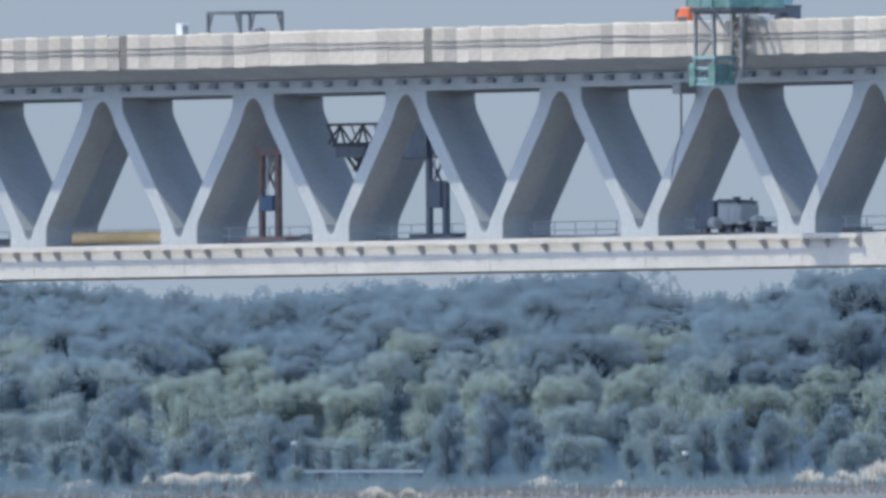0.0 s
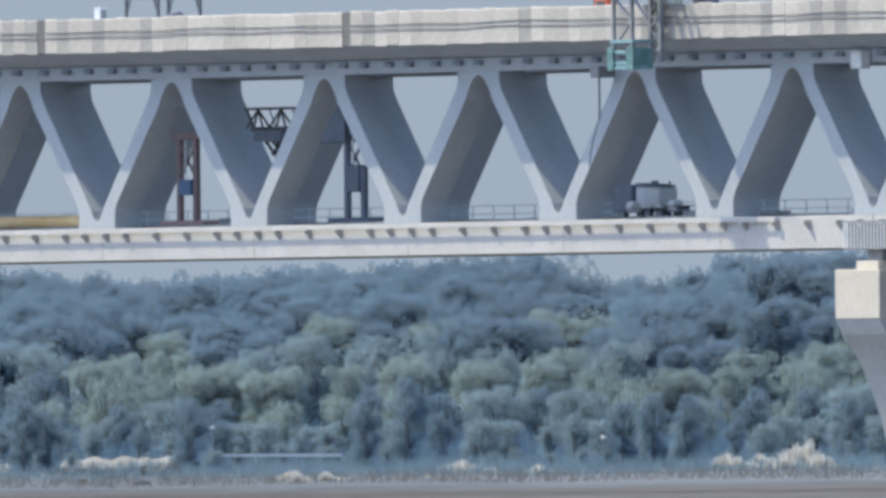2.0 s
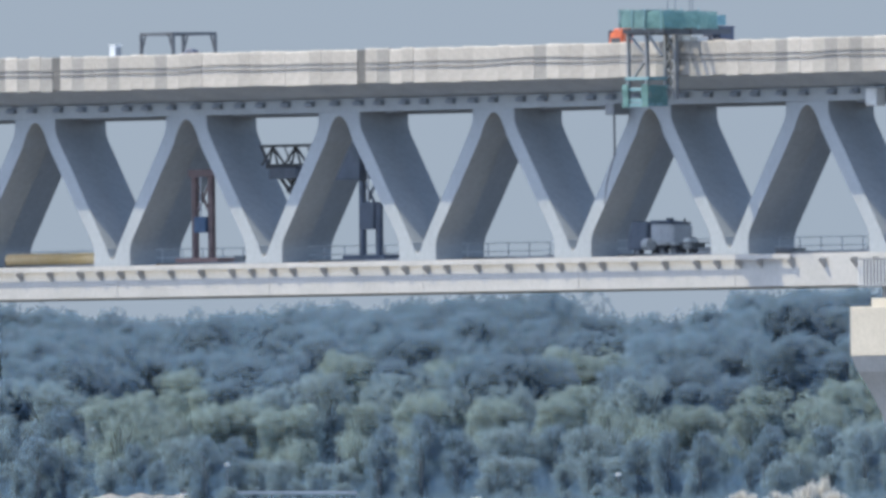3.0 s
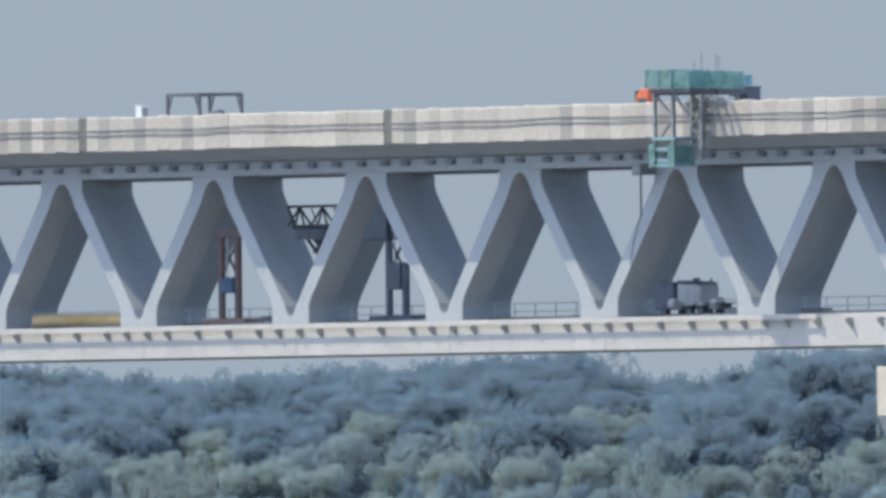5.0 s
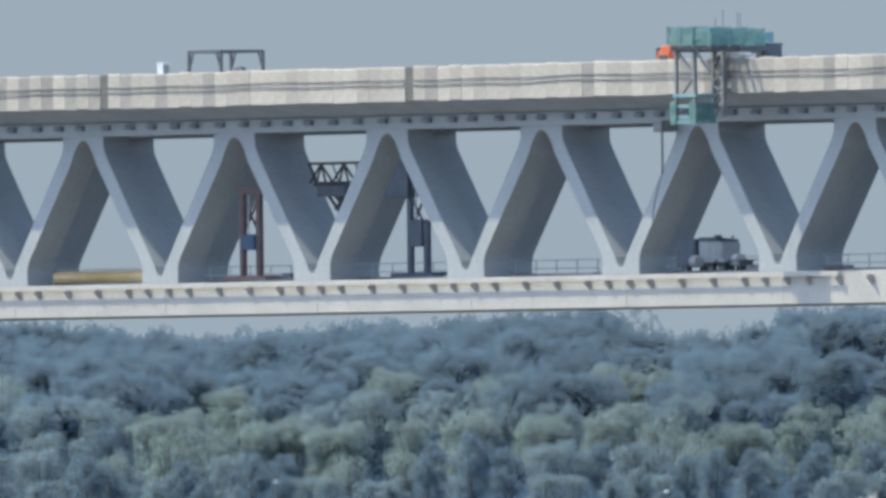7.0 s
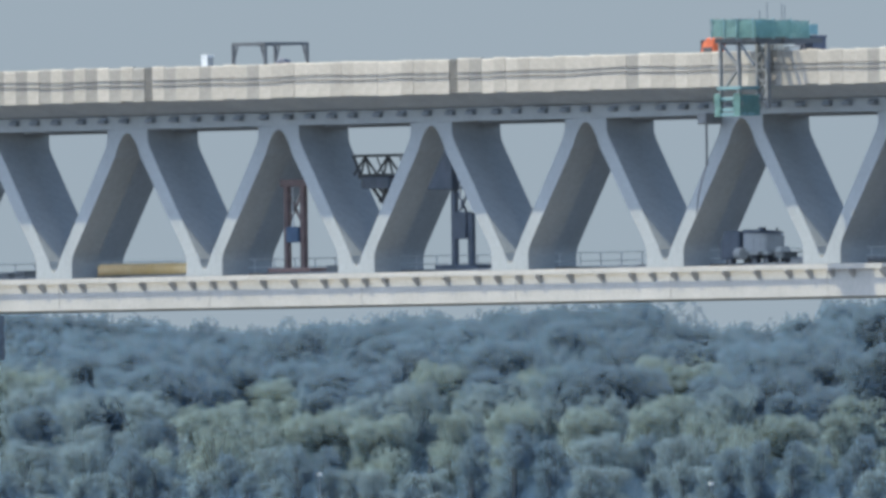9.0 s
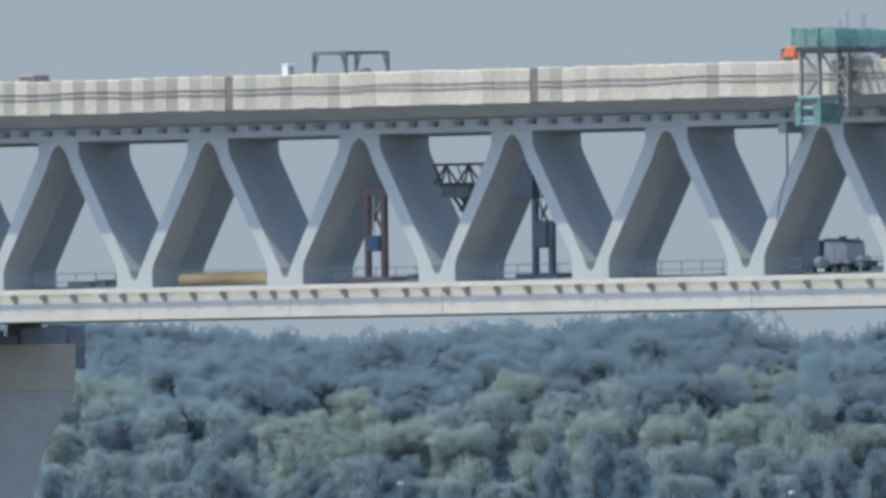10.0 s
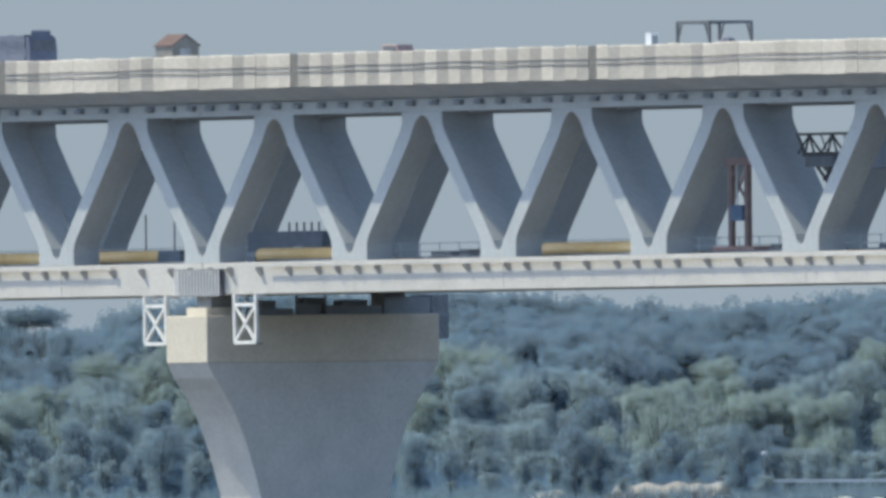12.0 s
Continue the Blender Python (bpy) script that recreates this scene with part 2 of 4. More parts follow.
sheet("ground", [-1500, -120, -60, -40, 200, 1500, 3000, 3315] + [3340 + 3 * i for i in range(30)] + [3450, 3600, 3900, 4300, 4900], LATS, land, SOIL,
      "low sandy river bank with sparse grey soil", "ground")
sheet("water", [-58, 500, 1500, 2500, 3000, 3300, 3420], [-4200, -500, 0, 500, 4200], lambda u, f: 0.9, WATER, "calm grey-blue river water, small ripples painted as tone streaks", "water")


def make_backdrop():
    """Hazy daylight sky far behind the wood."""
    bm = B()
    vs = [bm.verts.new(bank(u, 4860, z)) for u, z in ((-420, -5), (420, -5), (420, 320), (-420, 320))]
    bm.faces.new(vs)
    return tagged(part("backdrop", bm, HAZE), "plain pale blue-grey hazy daylight sky", "sky", kind="structure")


make_backdrop()


# ---- the truss of one span, from pier to pier ----
def diagonal_outline():
    """Half a bottom gusset, an arm, half a top gusset; x from the bottom node."""
    h = PITCH / 2
    o = [(0, CHORD1), (2.25, CHORD1)]
    o += curve_pts((2.22, 19.5), (2.2, 20.15), (2.75, 20.75), 5)
    o += curve_pts((7.75, 26.75), (8.55, 28.35), (h, 28.38), 7)
    o += [(h, TOP0), (h - 2.5, TOP0)]
    o += curve_pts((h - 2.5, 28.2), (h - 2.48, 27.75), (h - 2.8, 27.3), 4)
    o += curve_pts((0.66, 19.92), (0.40, 19.22), (0, 19.14), 6)
    return o


TRAY0, TRAY1 = 8.5, 139.0


def make_truss():
    t = thing("bridge_truss", "pale grey painted steel truss span with paired diagonals and rail deck", "bridge truss", group="spans of the bridge")
    up = None
    for k in range(8):
        for side in (0, FAR):
            for mirror in (1, -1):
                x = k * PITCH if mirror == 1 else (k + 1) * PITCH
                m = Matrix.Translation((x, side, 0)) @ Matrix.Diagonal((mirror, 1, 1, 1))
                if mirror == 1:
                    if up is None:
                        up = [part("diagonal", prism(B(), diagonal_outline(), 0, BOX, 0.008), STEEL, t), None]
                        bm = prism(B(), [(-a, b) for a, b in diagonal_outline()], 0, BOX, 0.008)
                        up[1] = part("diagonal", bm, STEEL, t)
                        up[1].matrix_basis = pose(PITCH, 0, 0)
                        continue
                    again(up[0], pose(x, side, 0))
                elif not (k == 0 and side == 0):
                    again(up[1], pose(x, side, 0))
    low = part("bottom_chord", box(B(), 0.03, SPAN - 0.03, 0, BOX, CHORD0, CHORD1, 0.03), SUNLIT_CHORD, t)
    again(low, pose(0, FAR, 0))
    high = part("top_chord", box(B(), 0.03, SPAN - 0.03, 0, BOX, TOP0, TOP1, 0.03), STEEL, t)
    again(high, pose(0, FAR, 0))
    seam = part("splice_plate", box(B(), -0.06, 0.06, -0.025, 0, CHORD0 + 0.1, CHORD1 - 0.3), SUNLIT_CHORD, t)
    seam.matrix_basis = pose(0.6, 0, 0)
    for k in range(1, 8):
        again(seam, pose(k * PITCH + 0.6, 0, 0))
    part("rail_deck_slab", box(B(), 0.05, SPAN - 0.05, BOX, FAR, RAIL - 0.5, RAIL), CONCRETE, t, "grey concrete rail deck slab")
    beam = part("cross_beam", box(B(), -0.35, 0.35, BOX, FAR, CHORD0 + 0.5, RAIL - 0.5), STEEL, t)
    beam.matrix_basis = pose(0.5, 0, 0)
    for k in range(1, 17):
        again(beam, pose(min(k * PITCH / 2, SPAN - 0.5), 0, 0))
    # brackets along the outer face of the near bottom chord, and the kerb that they carry
    bm = B()
    v = [(0.0, 18.46), (-0.46, 18.46), (-0.46, 18.34), (0.0, 17.80)]
    along(bm, v, -0.14, 0.14)
    br = part("bracket", bm, SUNLIT_CHORD, t)
    br.matrix_basis = pose(1.3, 0, 0)
    for k in range(8):
        for d in (1.3, 3.75, 7.5, 11.25, 15.0, PITCH - 1.3):
            if k or d != 1.3:
                again(br, pose(k * PITCH + d, 0, 0))
    part("kerb", box(B(), TRAY0, TRAY1, -0.395, -0.345, 18.40, 18.72, 0.01), SUNLIT_CHORD, t)
    part("plinth", box(B(), 2.5, SPAN - 2.5, 3.2, 3.5, RAIL, RAIL + 0.32, 0.02), GREY, t, "low grey plinth beside the track")
    return t


truss = make_truss()
copy_thing(truss, pose(SPAN, 0, 0))
copy_thing(truss, pose(-SPAN, 0, 0))


# ---- the road deck of one span ----
def make_deck():
    d = thing("road_deck", "grey concrete road deck slab with pale precast edge panels", "bridge deck", group="deck spans")
    sec = [(EDGE0 + 0.25, DECK1), (EDGE0 + 0.25, DECK0), (-0.1, TOP1 + 0.05), (2.2, TOP1 + 0.02), (4.5, DECK0 - 0.1), (11.4, DECK0 - 0.1), (13.7, TOP1 + 0.02), (16.0, TOP1 + 0.05), (EDGE1 - 0.25, DECK0), (EDGE1 - 0.25, DECK1)]
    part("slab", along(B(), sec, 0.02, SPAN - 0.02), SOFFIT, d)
    blk = B()
    along(blk, [(-0.02, 29.02), (-0.30, 29.06), (-0.30, 29.24), (-0.02, 29.40)], -0.45, 0.45)
    b = part("bracket", blk, PALE_BLUE, d, "grey steel bearing bracket")
    b.matrix_basis = pose(1.4, 0, 0)
    for k in range(1, 53):
        again(b, pose(1.4 + k * 2.84 + random.uniform(-0.35, 0.35), 0, 0))
    return d


deck = make_deck()
copy_thing(deck, pose(SPAN, 0, 0))
copy_thing(deck, pose(-SPAN, 0, 0))


# ---- piers ----
def make_pier(x):
    p = thing("bridge_pier", "tan concrete hammerhead pier with flared cap under the truss", "bridge pier", pose(x, 0, 0), "piers of the bridge")
    w, mid = 2.62, (BOX + FAR) / 2
    part("cap", box(B(), -w, w, -1.3, 2 * mid + 1.3, 12.0, 15.2, 0.05), CAP, p, "concrete pier cap, coloured cream for sunlight")
    prof = [(-1.27, 12.0), (-0.75, 11.0), (-0.12, 10.2), (0.42, 9.4), (0.98, 8.4), (1.42, 7.4), (1.77, 6.5), (2.07, 5.65), (2.33, 4.85), (2.56, 4.05), (2.84, 3.0), (3.15, 1.0), (3.15, -3.0)]
    sec = prof + [(2 * mid - y, z) for y, z in prof[::-1]]
    part("stem", along(B(), sec, -w + 0.06, w - 0.06), STEM, p, "tan concrete stem that narrows in a curve")
    ped = part("pedestal", box(B(), -1.3, 1.3, -0.5, 2.3, 15.2, 15.75, 0.04), CAP, p)
    bear = part("bearing", box(B(), -0.9, 0.9, 0.1, 1.8, 15.75, CHORD0, 0.05), GREY, p)
    again(ped, pose(0, FAR, 0)), again(bear, pose(0, FAR, 0))
    return p


for x in (0.0, SPAN, -SPAN, 2 * SPAN):
    make_pier(x)


# ---- trees on the bank ----
def make_crown(rng, w, h, base, leaves, size, flat):
    """Leaf sprays laid like shingles over uneven clumps; the crown spans base to h, and flat spreads it like an umbrella."""
    lobes = []
    for i in range(int(rng.integers(32, 42))):
        a, q = rng.uniform(0, math.tau), rng.uniform(0, 1) ** (0.6 if flat else 0.85)
        r = rng.uniform(0.10, 0.21) * w
        z = base + r * 0.5 + (h - base - r * 1.3) * q
        wide = 0.45 + 0.55 * q if flat else 0.30 + 0.70 * math.sin(math.pi * min(1, 0.22 + 0.75 * (1 - q)))
        out = (w / 2 - r * 0.6) * wide * rng.uniform(0.15, 1.0)
        lobes.append((Vector((out * math.cos(a), out * math.sin(a), z)), r))
    # smaller clumps that break the outline of the large ones
    for c, r in lobes[:]:
        for i in range(3):
            d = Vector(rng.normal(size=3))
            d.z = abs(d.z) * 0.7
            d.normalize()
            lobes.append((c + d * r * 0.8, r * rng.uniform(0.30, 0.52)))
    n = leaves
    area = np.array([r * r for c, r in lobes])
    pick = rng.choice(len(lobes), size=n, p=area / area.sum())
    mid = np.array([tuple(lobes[k][0]) for k in pick])
    rad = np.array([lobes[k][1] for k in pick])
    d = rng.normal(size=(n, 3))
    d /= np.linalg.norm(d, axis=1)[:, None]
    lump = np.array([noise.noise(Vector(p) * 0.9) for p in (mid + d * rad[:, None])])
    q = mid + d * np.array((1, 1, 0.78)) * (rad * (0.92 + 0.22 * lump + rng.normal(0, 0.05, n)))[:, None]
    nrm = d + np.array((0, 0, 0.2)) + rng.normal(size=(n, 3)) * 0.28
    nrm /= np.linalg.norm(nrm, axis=1)[:, None]
    u = np.cross(nrm, rng.normal(size=(n, 3)))
    u /= np.linalg.norm(u, axis=1)[:, None]
    v = np.cross(nrm, u)
    s = (size * rng.uniform(0.5, 1.35, n))[:, None]
    verts = np.stack((q - u * s * 0.55, q + u * s * 0.55 + v * s * 0.15, q + v * s), axis=1).reshape(-1, 3)
    me = bpy.data.meshes.new("crown")
    me.from_pydata(verts.tolist(), [], np.arange(3 * n).reshape(-1, 3).tolist())
    # the sprays shade with the clump that they grow on
    out = q - np.array((0, 0, (base + h) / 2))
    out /= np.linalg.norm(out, axis=1)[:, None]
    soft = d * 0.28 + out * 0.22 + np.array((0, 0, 0.65)) + rng.normal(size=(n, 3)) * 0.05
    soft /= np.linalg.norm(soft, axis=1)[:, None]
    me.shade_smooth()
    me.normals_split_custom_set_from_vertices(np.repeat(soft, 3, axis=0).tolist())
    return me, lobes


def make_tree(seed, w, h, material, low, label, leaves=9000, size=0.50, flat=False):
    rng = np.random.default_rng(seed)
    t = thing("tree", label, "tree", group="trees on the bank")
    me, lobes = make_crown(rng, w, h, h * low, leaves, size, flat)
    me.materials.append(material)
    c = new("crown", me)
    c.parent = t
    bm = B()
    rod(bm, (0, 0, -0.6), (0.1, 0.1, h * 0.45), 0.26, 8, 0.18)
    rod(bm, (0.1, 0.1, h * 0.44), (0.2, -0.1, h * 0.8), 0.18, 6, 0.05)
    for q, r in lobes[:9]:
        rod(bm, (0.1, 0.05, h * rng.uniform(0.2, 0.45)), tuple(q), 0.08, 5, 0.02)
    part("trunk", bm, BARK, t)
    return t


OLD, YOUNG = "tall broad tree in the riverside wood, leaves tinted blue-grey for haze", "bushy young green tree near the water's edge"
OLIVE, DEEP = "olive green leafy tree in front of the dark wood", "bushy tree standing at the water's edge, tinted dark blue-green for haze and shade"
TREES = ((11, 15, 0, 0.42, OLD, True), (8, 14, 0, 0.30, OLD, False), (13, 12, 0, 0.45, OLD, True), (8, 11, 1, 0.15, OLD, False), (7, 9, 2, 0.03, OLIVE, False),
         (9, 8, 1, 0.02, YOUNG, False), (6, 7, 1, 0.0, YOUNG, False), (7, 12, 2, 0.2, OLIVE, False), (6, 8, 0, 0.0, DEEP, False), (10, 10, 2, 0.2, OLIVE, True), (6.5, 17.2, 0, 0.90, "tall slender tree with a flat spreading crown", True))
KINDS = [make_tree(i + 1, w, h, HAZED_LEAF[m], low, label, 1700 if low > 0.8 else 7400 if i < 3 else 5400 if h > 9 else 4400, 0.042 * w + 0.09, flat) for i, (w, h, m, low, label, flat) in enumerate(TREES)]
grow = random.Random(4)
used = set()


def plant(kind, lat, far, tall, slim=1.0):
    s = tall / TREES[kind][1]
    p = bank(lat, far, land(lat, far) - 0.05)
    m = Matrix.LocRotScale(p, Euler((0, 0, grow.uniform(0, 6.28))), None)
    o = copy_thing(KINDS[kind], m) if kind in used else KINDS[kind]
    used.add(kind)
    o.matrix_basis = m @ Matrix.Diagonal((s * slim * grow.uniform(0.92, 1.12), s * slim * grow.uniform(0.92, 1.12), s, 1))


# how high the far wood's outline stands above the water, along the bank
RIDGE = ((-90, 20.3), (-70, 19.8), (-67, 18.0), (-64.4, 17.3), (-62, 17.7), (-60, 19.2), (-58, 19.8), (-50, 20.6), (-30, 20.4), (-19, 20.2), (-16.5, 20.0), (-15.2, 19.4), (-12.8, 19.7),
         (-10.5, 18.6), (-8.8, 18.9), (-5, 19.5), (-2.7, 19.7), (0, 20.4), (2.7, 19.7), (5.1, 20.1), (7.6, 20.5), (9.1, 19.8), (12, 20.3), (20, 21), (28.3, 20.6), (29.4, 19.7), (31.2, 18.8), (33.2, 18.6), (35.1, 19.0), (36.6, 19.8), (38.6, 19.7), (40, 20.6), (60, 21))


def skyline(lat, reach=0.0):
    """The height of trees that keep under the outline to both sides of them."""
    xs, zs = zip(*RIDGE)
    return min(float(np.interp(lat + d * reach, xs, zs)) for d in (-1, -0.5, 0, 0.5, 1)) - 2.0


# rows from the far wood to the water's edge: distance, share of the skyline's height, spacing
# the nearest rows take dark leaves, to paint the shade under the crowns
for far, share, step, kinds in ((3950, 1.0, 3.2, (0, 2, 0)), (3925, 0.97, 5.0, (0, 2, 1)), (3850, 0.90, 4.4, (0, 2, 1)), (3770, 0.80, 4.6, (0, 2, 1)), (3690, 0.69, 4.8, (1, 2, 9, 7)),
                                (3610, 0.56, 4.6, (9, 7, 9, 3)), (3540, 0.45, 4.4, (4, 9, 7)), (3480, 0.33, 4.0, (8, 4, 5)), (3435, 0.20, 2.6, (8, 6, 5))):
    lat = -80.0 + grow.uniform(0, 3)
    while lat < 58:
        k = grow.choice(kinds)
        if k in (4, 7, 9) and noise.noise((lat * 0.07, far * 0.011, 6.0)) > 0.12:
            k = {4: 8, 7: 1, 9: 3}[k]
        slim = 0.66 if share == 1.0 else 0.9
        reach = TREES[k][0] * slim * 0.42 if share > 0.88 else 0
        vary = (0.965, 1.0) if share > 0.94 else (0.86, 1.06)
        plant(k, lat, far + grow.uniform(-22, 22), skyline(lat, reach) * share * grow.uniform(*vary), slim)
        lat += step * grow.uniform(0.65, 1.35)
for lat in (-67.6, -65.2):
    plant(10, lat, 3900, 16.5)
# darker single trees that stand forward at the water's edge
for lat, tall, kind in ((-17.0, 5.4, 8), (-15.2, 4.6, 8), (-4.5, 5.6, 8), (8.5, 6.2, 8), (11.7, 6.6, 8), (27.8, 5.0, 8), (30.0, 5.6, 8), (32.6, 5.2, 8), (-34, 5.5, 8), (-37, 5.0, 8), (-48, 6.0, 8), (-29, 4.6, 8), (45, 5.0, 8), (50, 6.4, 8)):
    plant(kind, lat, 3400 + grow.uniform(-8, 8), tall, 0.85)


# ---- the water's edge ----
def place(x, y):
    """Side offset and height at the water's edge, from pixel columns and rows of the opening view, 42 mm apart."""
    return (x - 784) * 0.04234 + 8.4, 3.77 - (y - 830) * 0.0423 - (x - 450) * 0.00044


def make_reeds(seed, w, h, n, material, label):
    rng = np.random.default_rng(seed)
    verts, faces = [], []
    for i in range(n):
        x, y = rng.normal(0, w * 0.26), rng.normal(0, w * 0.2)
        top = h * rng.uniform(0.10, 1.0) * (0.55 + 0.45 * noise.noise((x * 1.7, seed, 0.0))) * max(0.25, 1 - (abs(x) / (w * 0.75)) ** 2) * 1.3
        a = rng.uniform(0, math.tau)
        lean = Vector((x * 0.35 + rng.normal(0, 0.16), rng.normal(0, 0.16), top))
        side = Vector((math.cos(a), math.sin(a), 0)) * rng.uniform(0.02, 0.05)
        b = Vector((x, y, -0.2))
        k = len(verts)
        # a thin stalk that opens into a plume
        verts += [b - side * 0.5, b + side * 0.5, b + lean * 0.35 + side * 2.4, b + lean * 0.35 - side * 2.4, b + lean]
        faces += [(k, k + 1, k + 2, k + 3), (k + 3, k + 2, k + 4)]
    me = bpy.data.meshes.new("reed_clump")
    me.from_pydata([tuple(v) for v in verts], [], faces)
    me.materials.append(material)
    return tagged(new("reed_clump", me), label, "reeds", "reed clumps", "stuff")


REEDS = "pale flowering reed clump at the water's edge"
edge = random.Random(9)
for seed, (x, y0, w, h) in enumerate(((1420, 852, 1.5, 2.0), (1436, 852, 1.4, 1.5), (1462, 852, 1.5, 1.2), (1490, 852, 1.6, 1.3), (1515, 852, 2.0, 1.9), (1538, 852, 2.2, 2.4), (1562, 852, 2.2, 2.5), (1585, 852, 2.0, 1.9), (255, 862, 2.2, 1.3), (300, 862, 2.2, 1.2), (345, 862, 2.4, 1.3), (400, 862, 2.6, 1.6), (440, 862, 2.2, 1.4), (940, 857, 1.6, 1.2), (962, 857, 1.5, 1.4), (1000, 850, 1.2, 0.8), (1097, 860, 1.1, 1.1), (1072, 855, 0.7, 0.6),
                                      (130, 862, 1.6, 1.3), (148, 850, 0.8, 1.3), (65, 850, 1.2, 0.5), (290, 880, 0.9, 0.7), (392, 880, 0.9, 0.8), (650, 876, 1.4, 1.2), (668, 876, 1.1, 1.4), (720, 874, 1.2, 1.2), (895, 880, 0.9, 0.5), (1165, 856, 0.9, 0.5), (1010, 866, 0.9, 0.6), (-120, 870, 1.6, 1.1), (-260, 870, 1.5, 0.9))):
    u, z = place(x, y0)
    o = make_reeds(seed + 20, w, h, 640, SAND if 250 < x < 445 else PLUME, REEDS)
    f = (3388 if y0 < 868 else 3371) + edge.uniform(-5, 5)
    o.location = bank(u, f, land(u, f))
    o.rotation_euler.z = HEADING - math.pi / 2


def make_bund(x0, x1, y, far, material, name, label):
    """A low uneven heap that runs along the bank."""
    rng = random.Random(int(x0))
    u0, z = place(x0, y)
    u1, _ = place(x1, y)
    bm = B()
    n, rows = 40, []
    for i in range(n + 1):
        u = u0 + (u1 - u0) * i / n
        taper = min(1, i / 3, (n - i) / 3)
        crest = (z - land(u, far)) * taper * (0.92 + 0.22 * noise.noise((u * 0.9, far, 1)) + rng.uniform(-0.05, 0.05))
        rows.append([bm.verts.new(bank(u, far + d, land(u, far) - 0.2 + max(0.0, crest + 0.2) * k)) for d, k in ((-2.0, 0), (-0.9, 0.7), (0, 1), (1.2, 0.8), (2.5, 0))])
    for a, b in zip(rows, rows[1:]):
        for k in range(4):
            bm.faces.new((a[k], b[k], b[k + 1], a[k + 1]))
    bmesh.ops.recalc_face_normals(bm, faces=bm.faces)
    return tagged(part(name, bm, material), label, "embankment", kind="structure")


make_bund(240, 465, 838, 3401, SAND, "bank_trim", "pale dry sand heap along the bank")


def make_pale_fence(x0, x1, y):
    """A low whitewashed rail on short posts along the bank path."""
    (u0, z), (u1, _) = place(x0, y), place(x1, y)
    f = 3400
    t = thing("path_rail", "low whitewashed rail along the bank path", "railing")
    n = 6
    for i in range(n + 1):
        u = u0 + (u1 - u0) * i / n
        p = bank(u, f, land(u, f) - 0.2)
        part("post", bar(B(), p, (p.x, p.y, z - 0.1), 0.07), GREY, t, "thin grey post")
    part("rail", bar(B(), bank(u0, f, z), bank(u1, f, z - (u1 - u0) * 0.011), 0.16, 0.2), WHITE, t)


make_pale_fence(520, 745, 834)
for i in range(46):
    u = -66 + i * 2.6 + grow.uniform(-1, 1)
    if not (33.5 < u < 44 or 12.5 < u < 17):
        plant(grow.choice((5, 6, 6)), u, 3402 + grow.uniform(-4, 6), grow.uniform(1.0, 1.9))
for i in range(9):
    plant(5 + i % 2, -2.6 + i * 1.25, 3410 + grow.uniform(-2, 2), grow.uniform(0.85, 1.15))


def make_bank_grass(n, near, deep, high, material, label, broad=1.0):
    """Rough grass and weeds from the water's edge up to the first shrubs."""
    rng = np.random.default_rng(n)
    u, f = rng.uniform(-84, 62, n), near + deep * rng.uniform(0, 1, n)
    tall = high * rng.uniform(0.25, 1.0, n) * (0.45 + 0.75 * np.array([noise.noise((a * 0.35, b * 0.05, 2)) * 0.5 + 0.5 for a, b in zip(u, f)]))
    verts = []
    for k in range(n):
        p, a = bank(u[k], f[k], land(u[k], f[k]) - 0.05), rng.uniform(0, math.tau)
        w = Vector((math.cos(a), math.sin(a), 0)) * rng.uniform(0.06, 0.16) * broad
        verts += [p - w, p + w, p + Vector((rng.normal(0, 0.12), rng.normal(0, 0.12), tall[k]))]
    me = bpy.data.meshes.new("bank_grass")
    me.from_pydata([tuple(v) for v in verts], [], np.arange(3 * n).reshape(-1, 3).tolist())
    me.materials.append(material)
    return tagged(new("bank_grass", me), label, "grass", kind="stuff")


make_bank_grass(17000, 3585, 60, 5.2, HAZED_LEAF[0], "dense dark undergrowth beneath the wood", 2.2)
make_bank_grass(9000, 3790, 60, 10.5, HAZED_LEAF[0], "tall dark undergrowth deep in the wood", 5.0)
make_bank_grass(15000, 3450, 40, 3.0, HAZED_LEAF[0], "dark green undergrowth between the young trees", 2.0)
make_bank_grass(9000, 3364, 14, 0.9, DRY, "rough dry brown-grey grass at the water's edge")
make_bank_grass(27000, 3377, 34, 1.5, HAZED_LEAF[1], "dark green weeds and low scrub on the bank")


def make_shed():
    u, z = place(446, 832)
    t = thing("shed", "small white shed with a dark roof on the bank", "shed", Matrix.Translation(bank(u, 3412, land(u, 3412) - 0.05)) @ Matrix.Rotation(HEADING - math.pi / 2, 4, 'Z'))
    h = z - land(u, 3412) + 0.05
    part("wall", box(B(), -0.55, 0.55, -0.5, 0.5, 0, h, 0.02), WHITE, t)
    part("roof", box(B(), -0.7, 0.7, -0.7, 0.7, h, h + 0.12, 0.03), DARK, t, "dark flat roof")


make_shed()


def make_lamp_post(x, y):
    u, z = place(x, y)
    f = 3405
    g = land(u, f)
    t = thing("lamp_post", "slim pale lamp post with a white head", "lamp post", Matrix.Translation(bank(u, f, g - 0.1)), "lamp posts")
    part("pole", rod(B(), (0, 0, 0), (0, 0, z - g), 0.04, 6), GREY, t)
    part("lamp_head", box(B(), -0.16, 0.16, -0.16, 0.16, z - g, z - g + 0.24, 0.04), WHITE, t)


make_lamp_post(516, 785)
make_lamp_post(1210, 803)


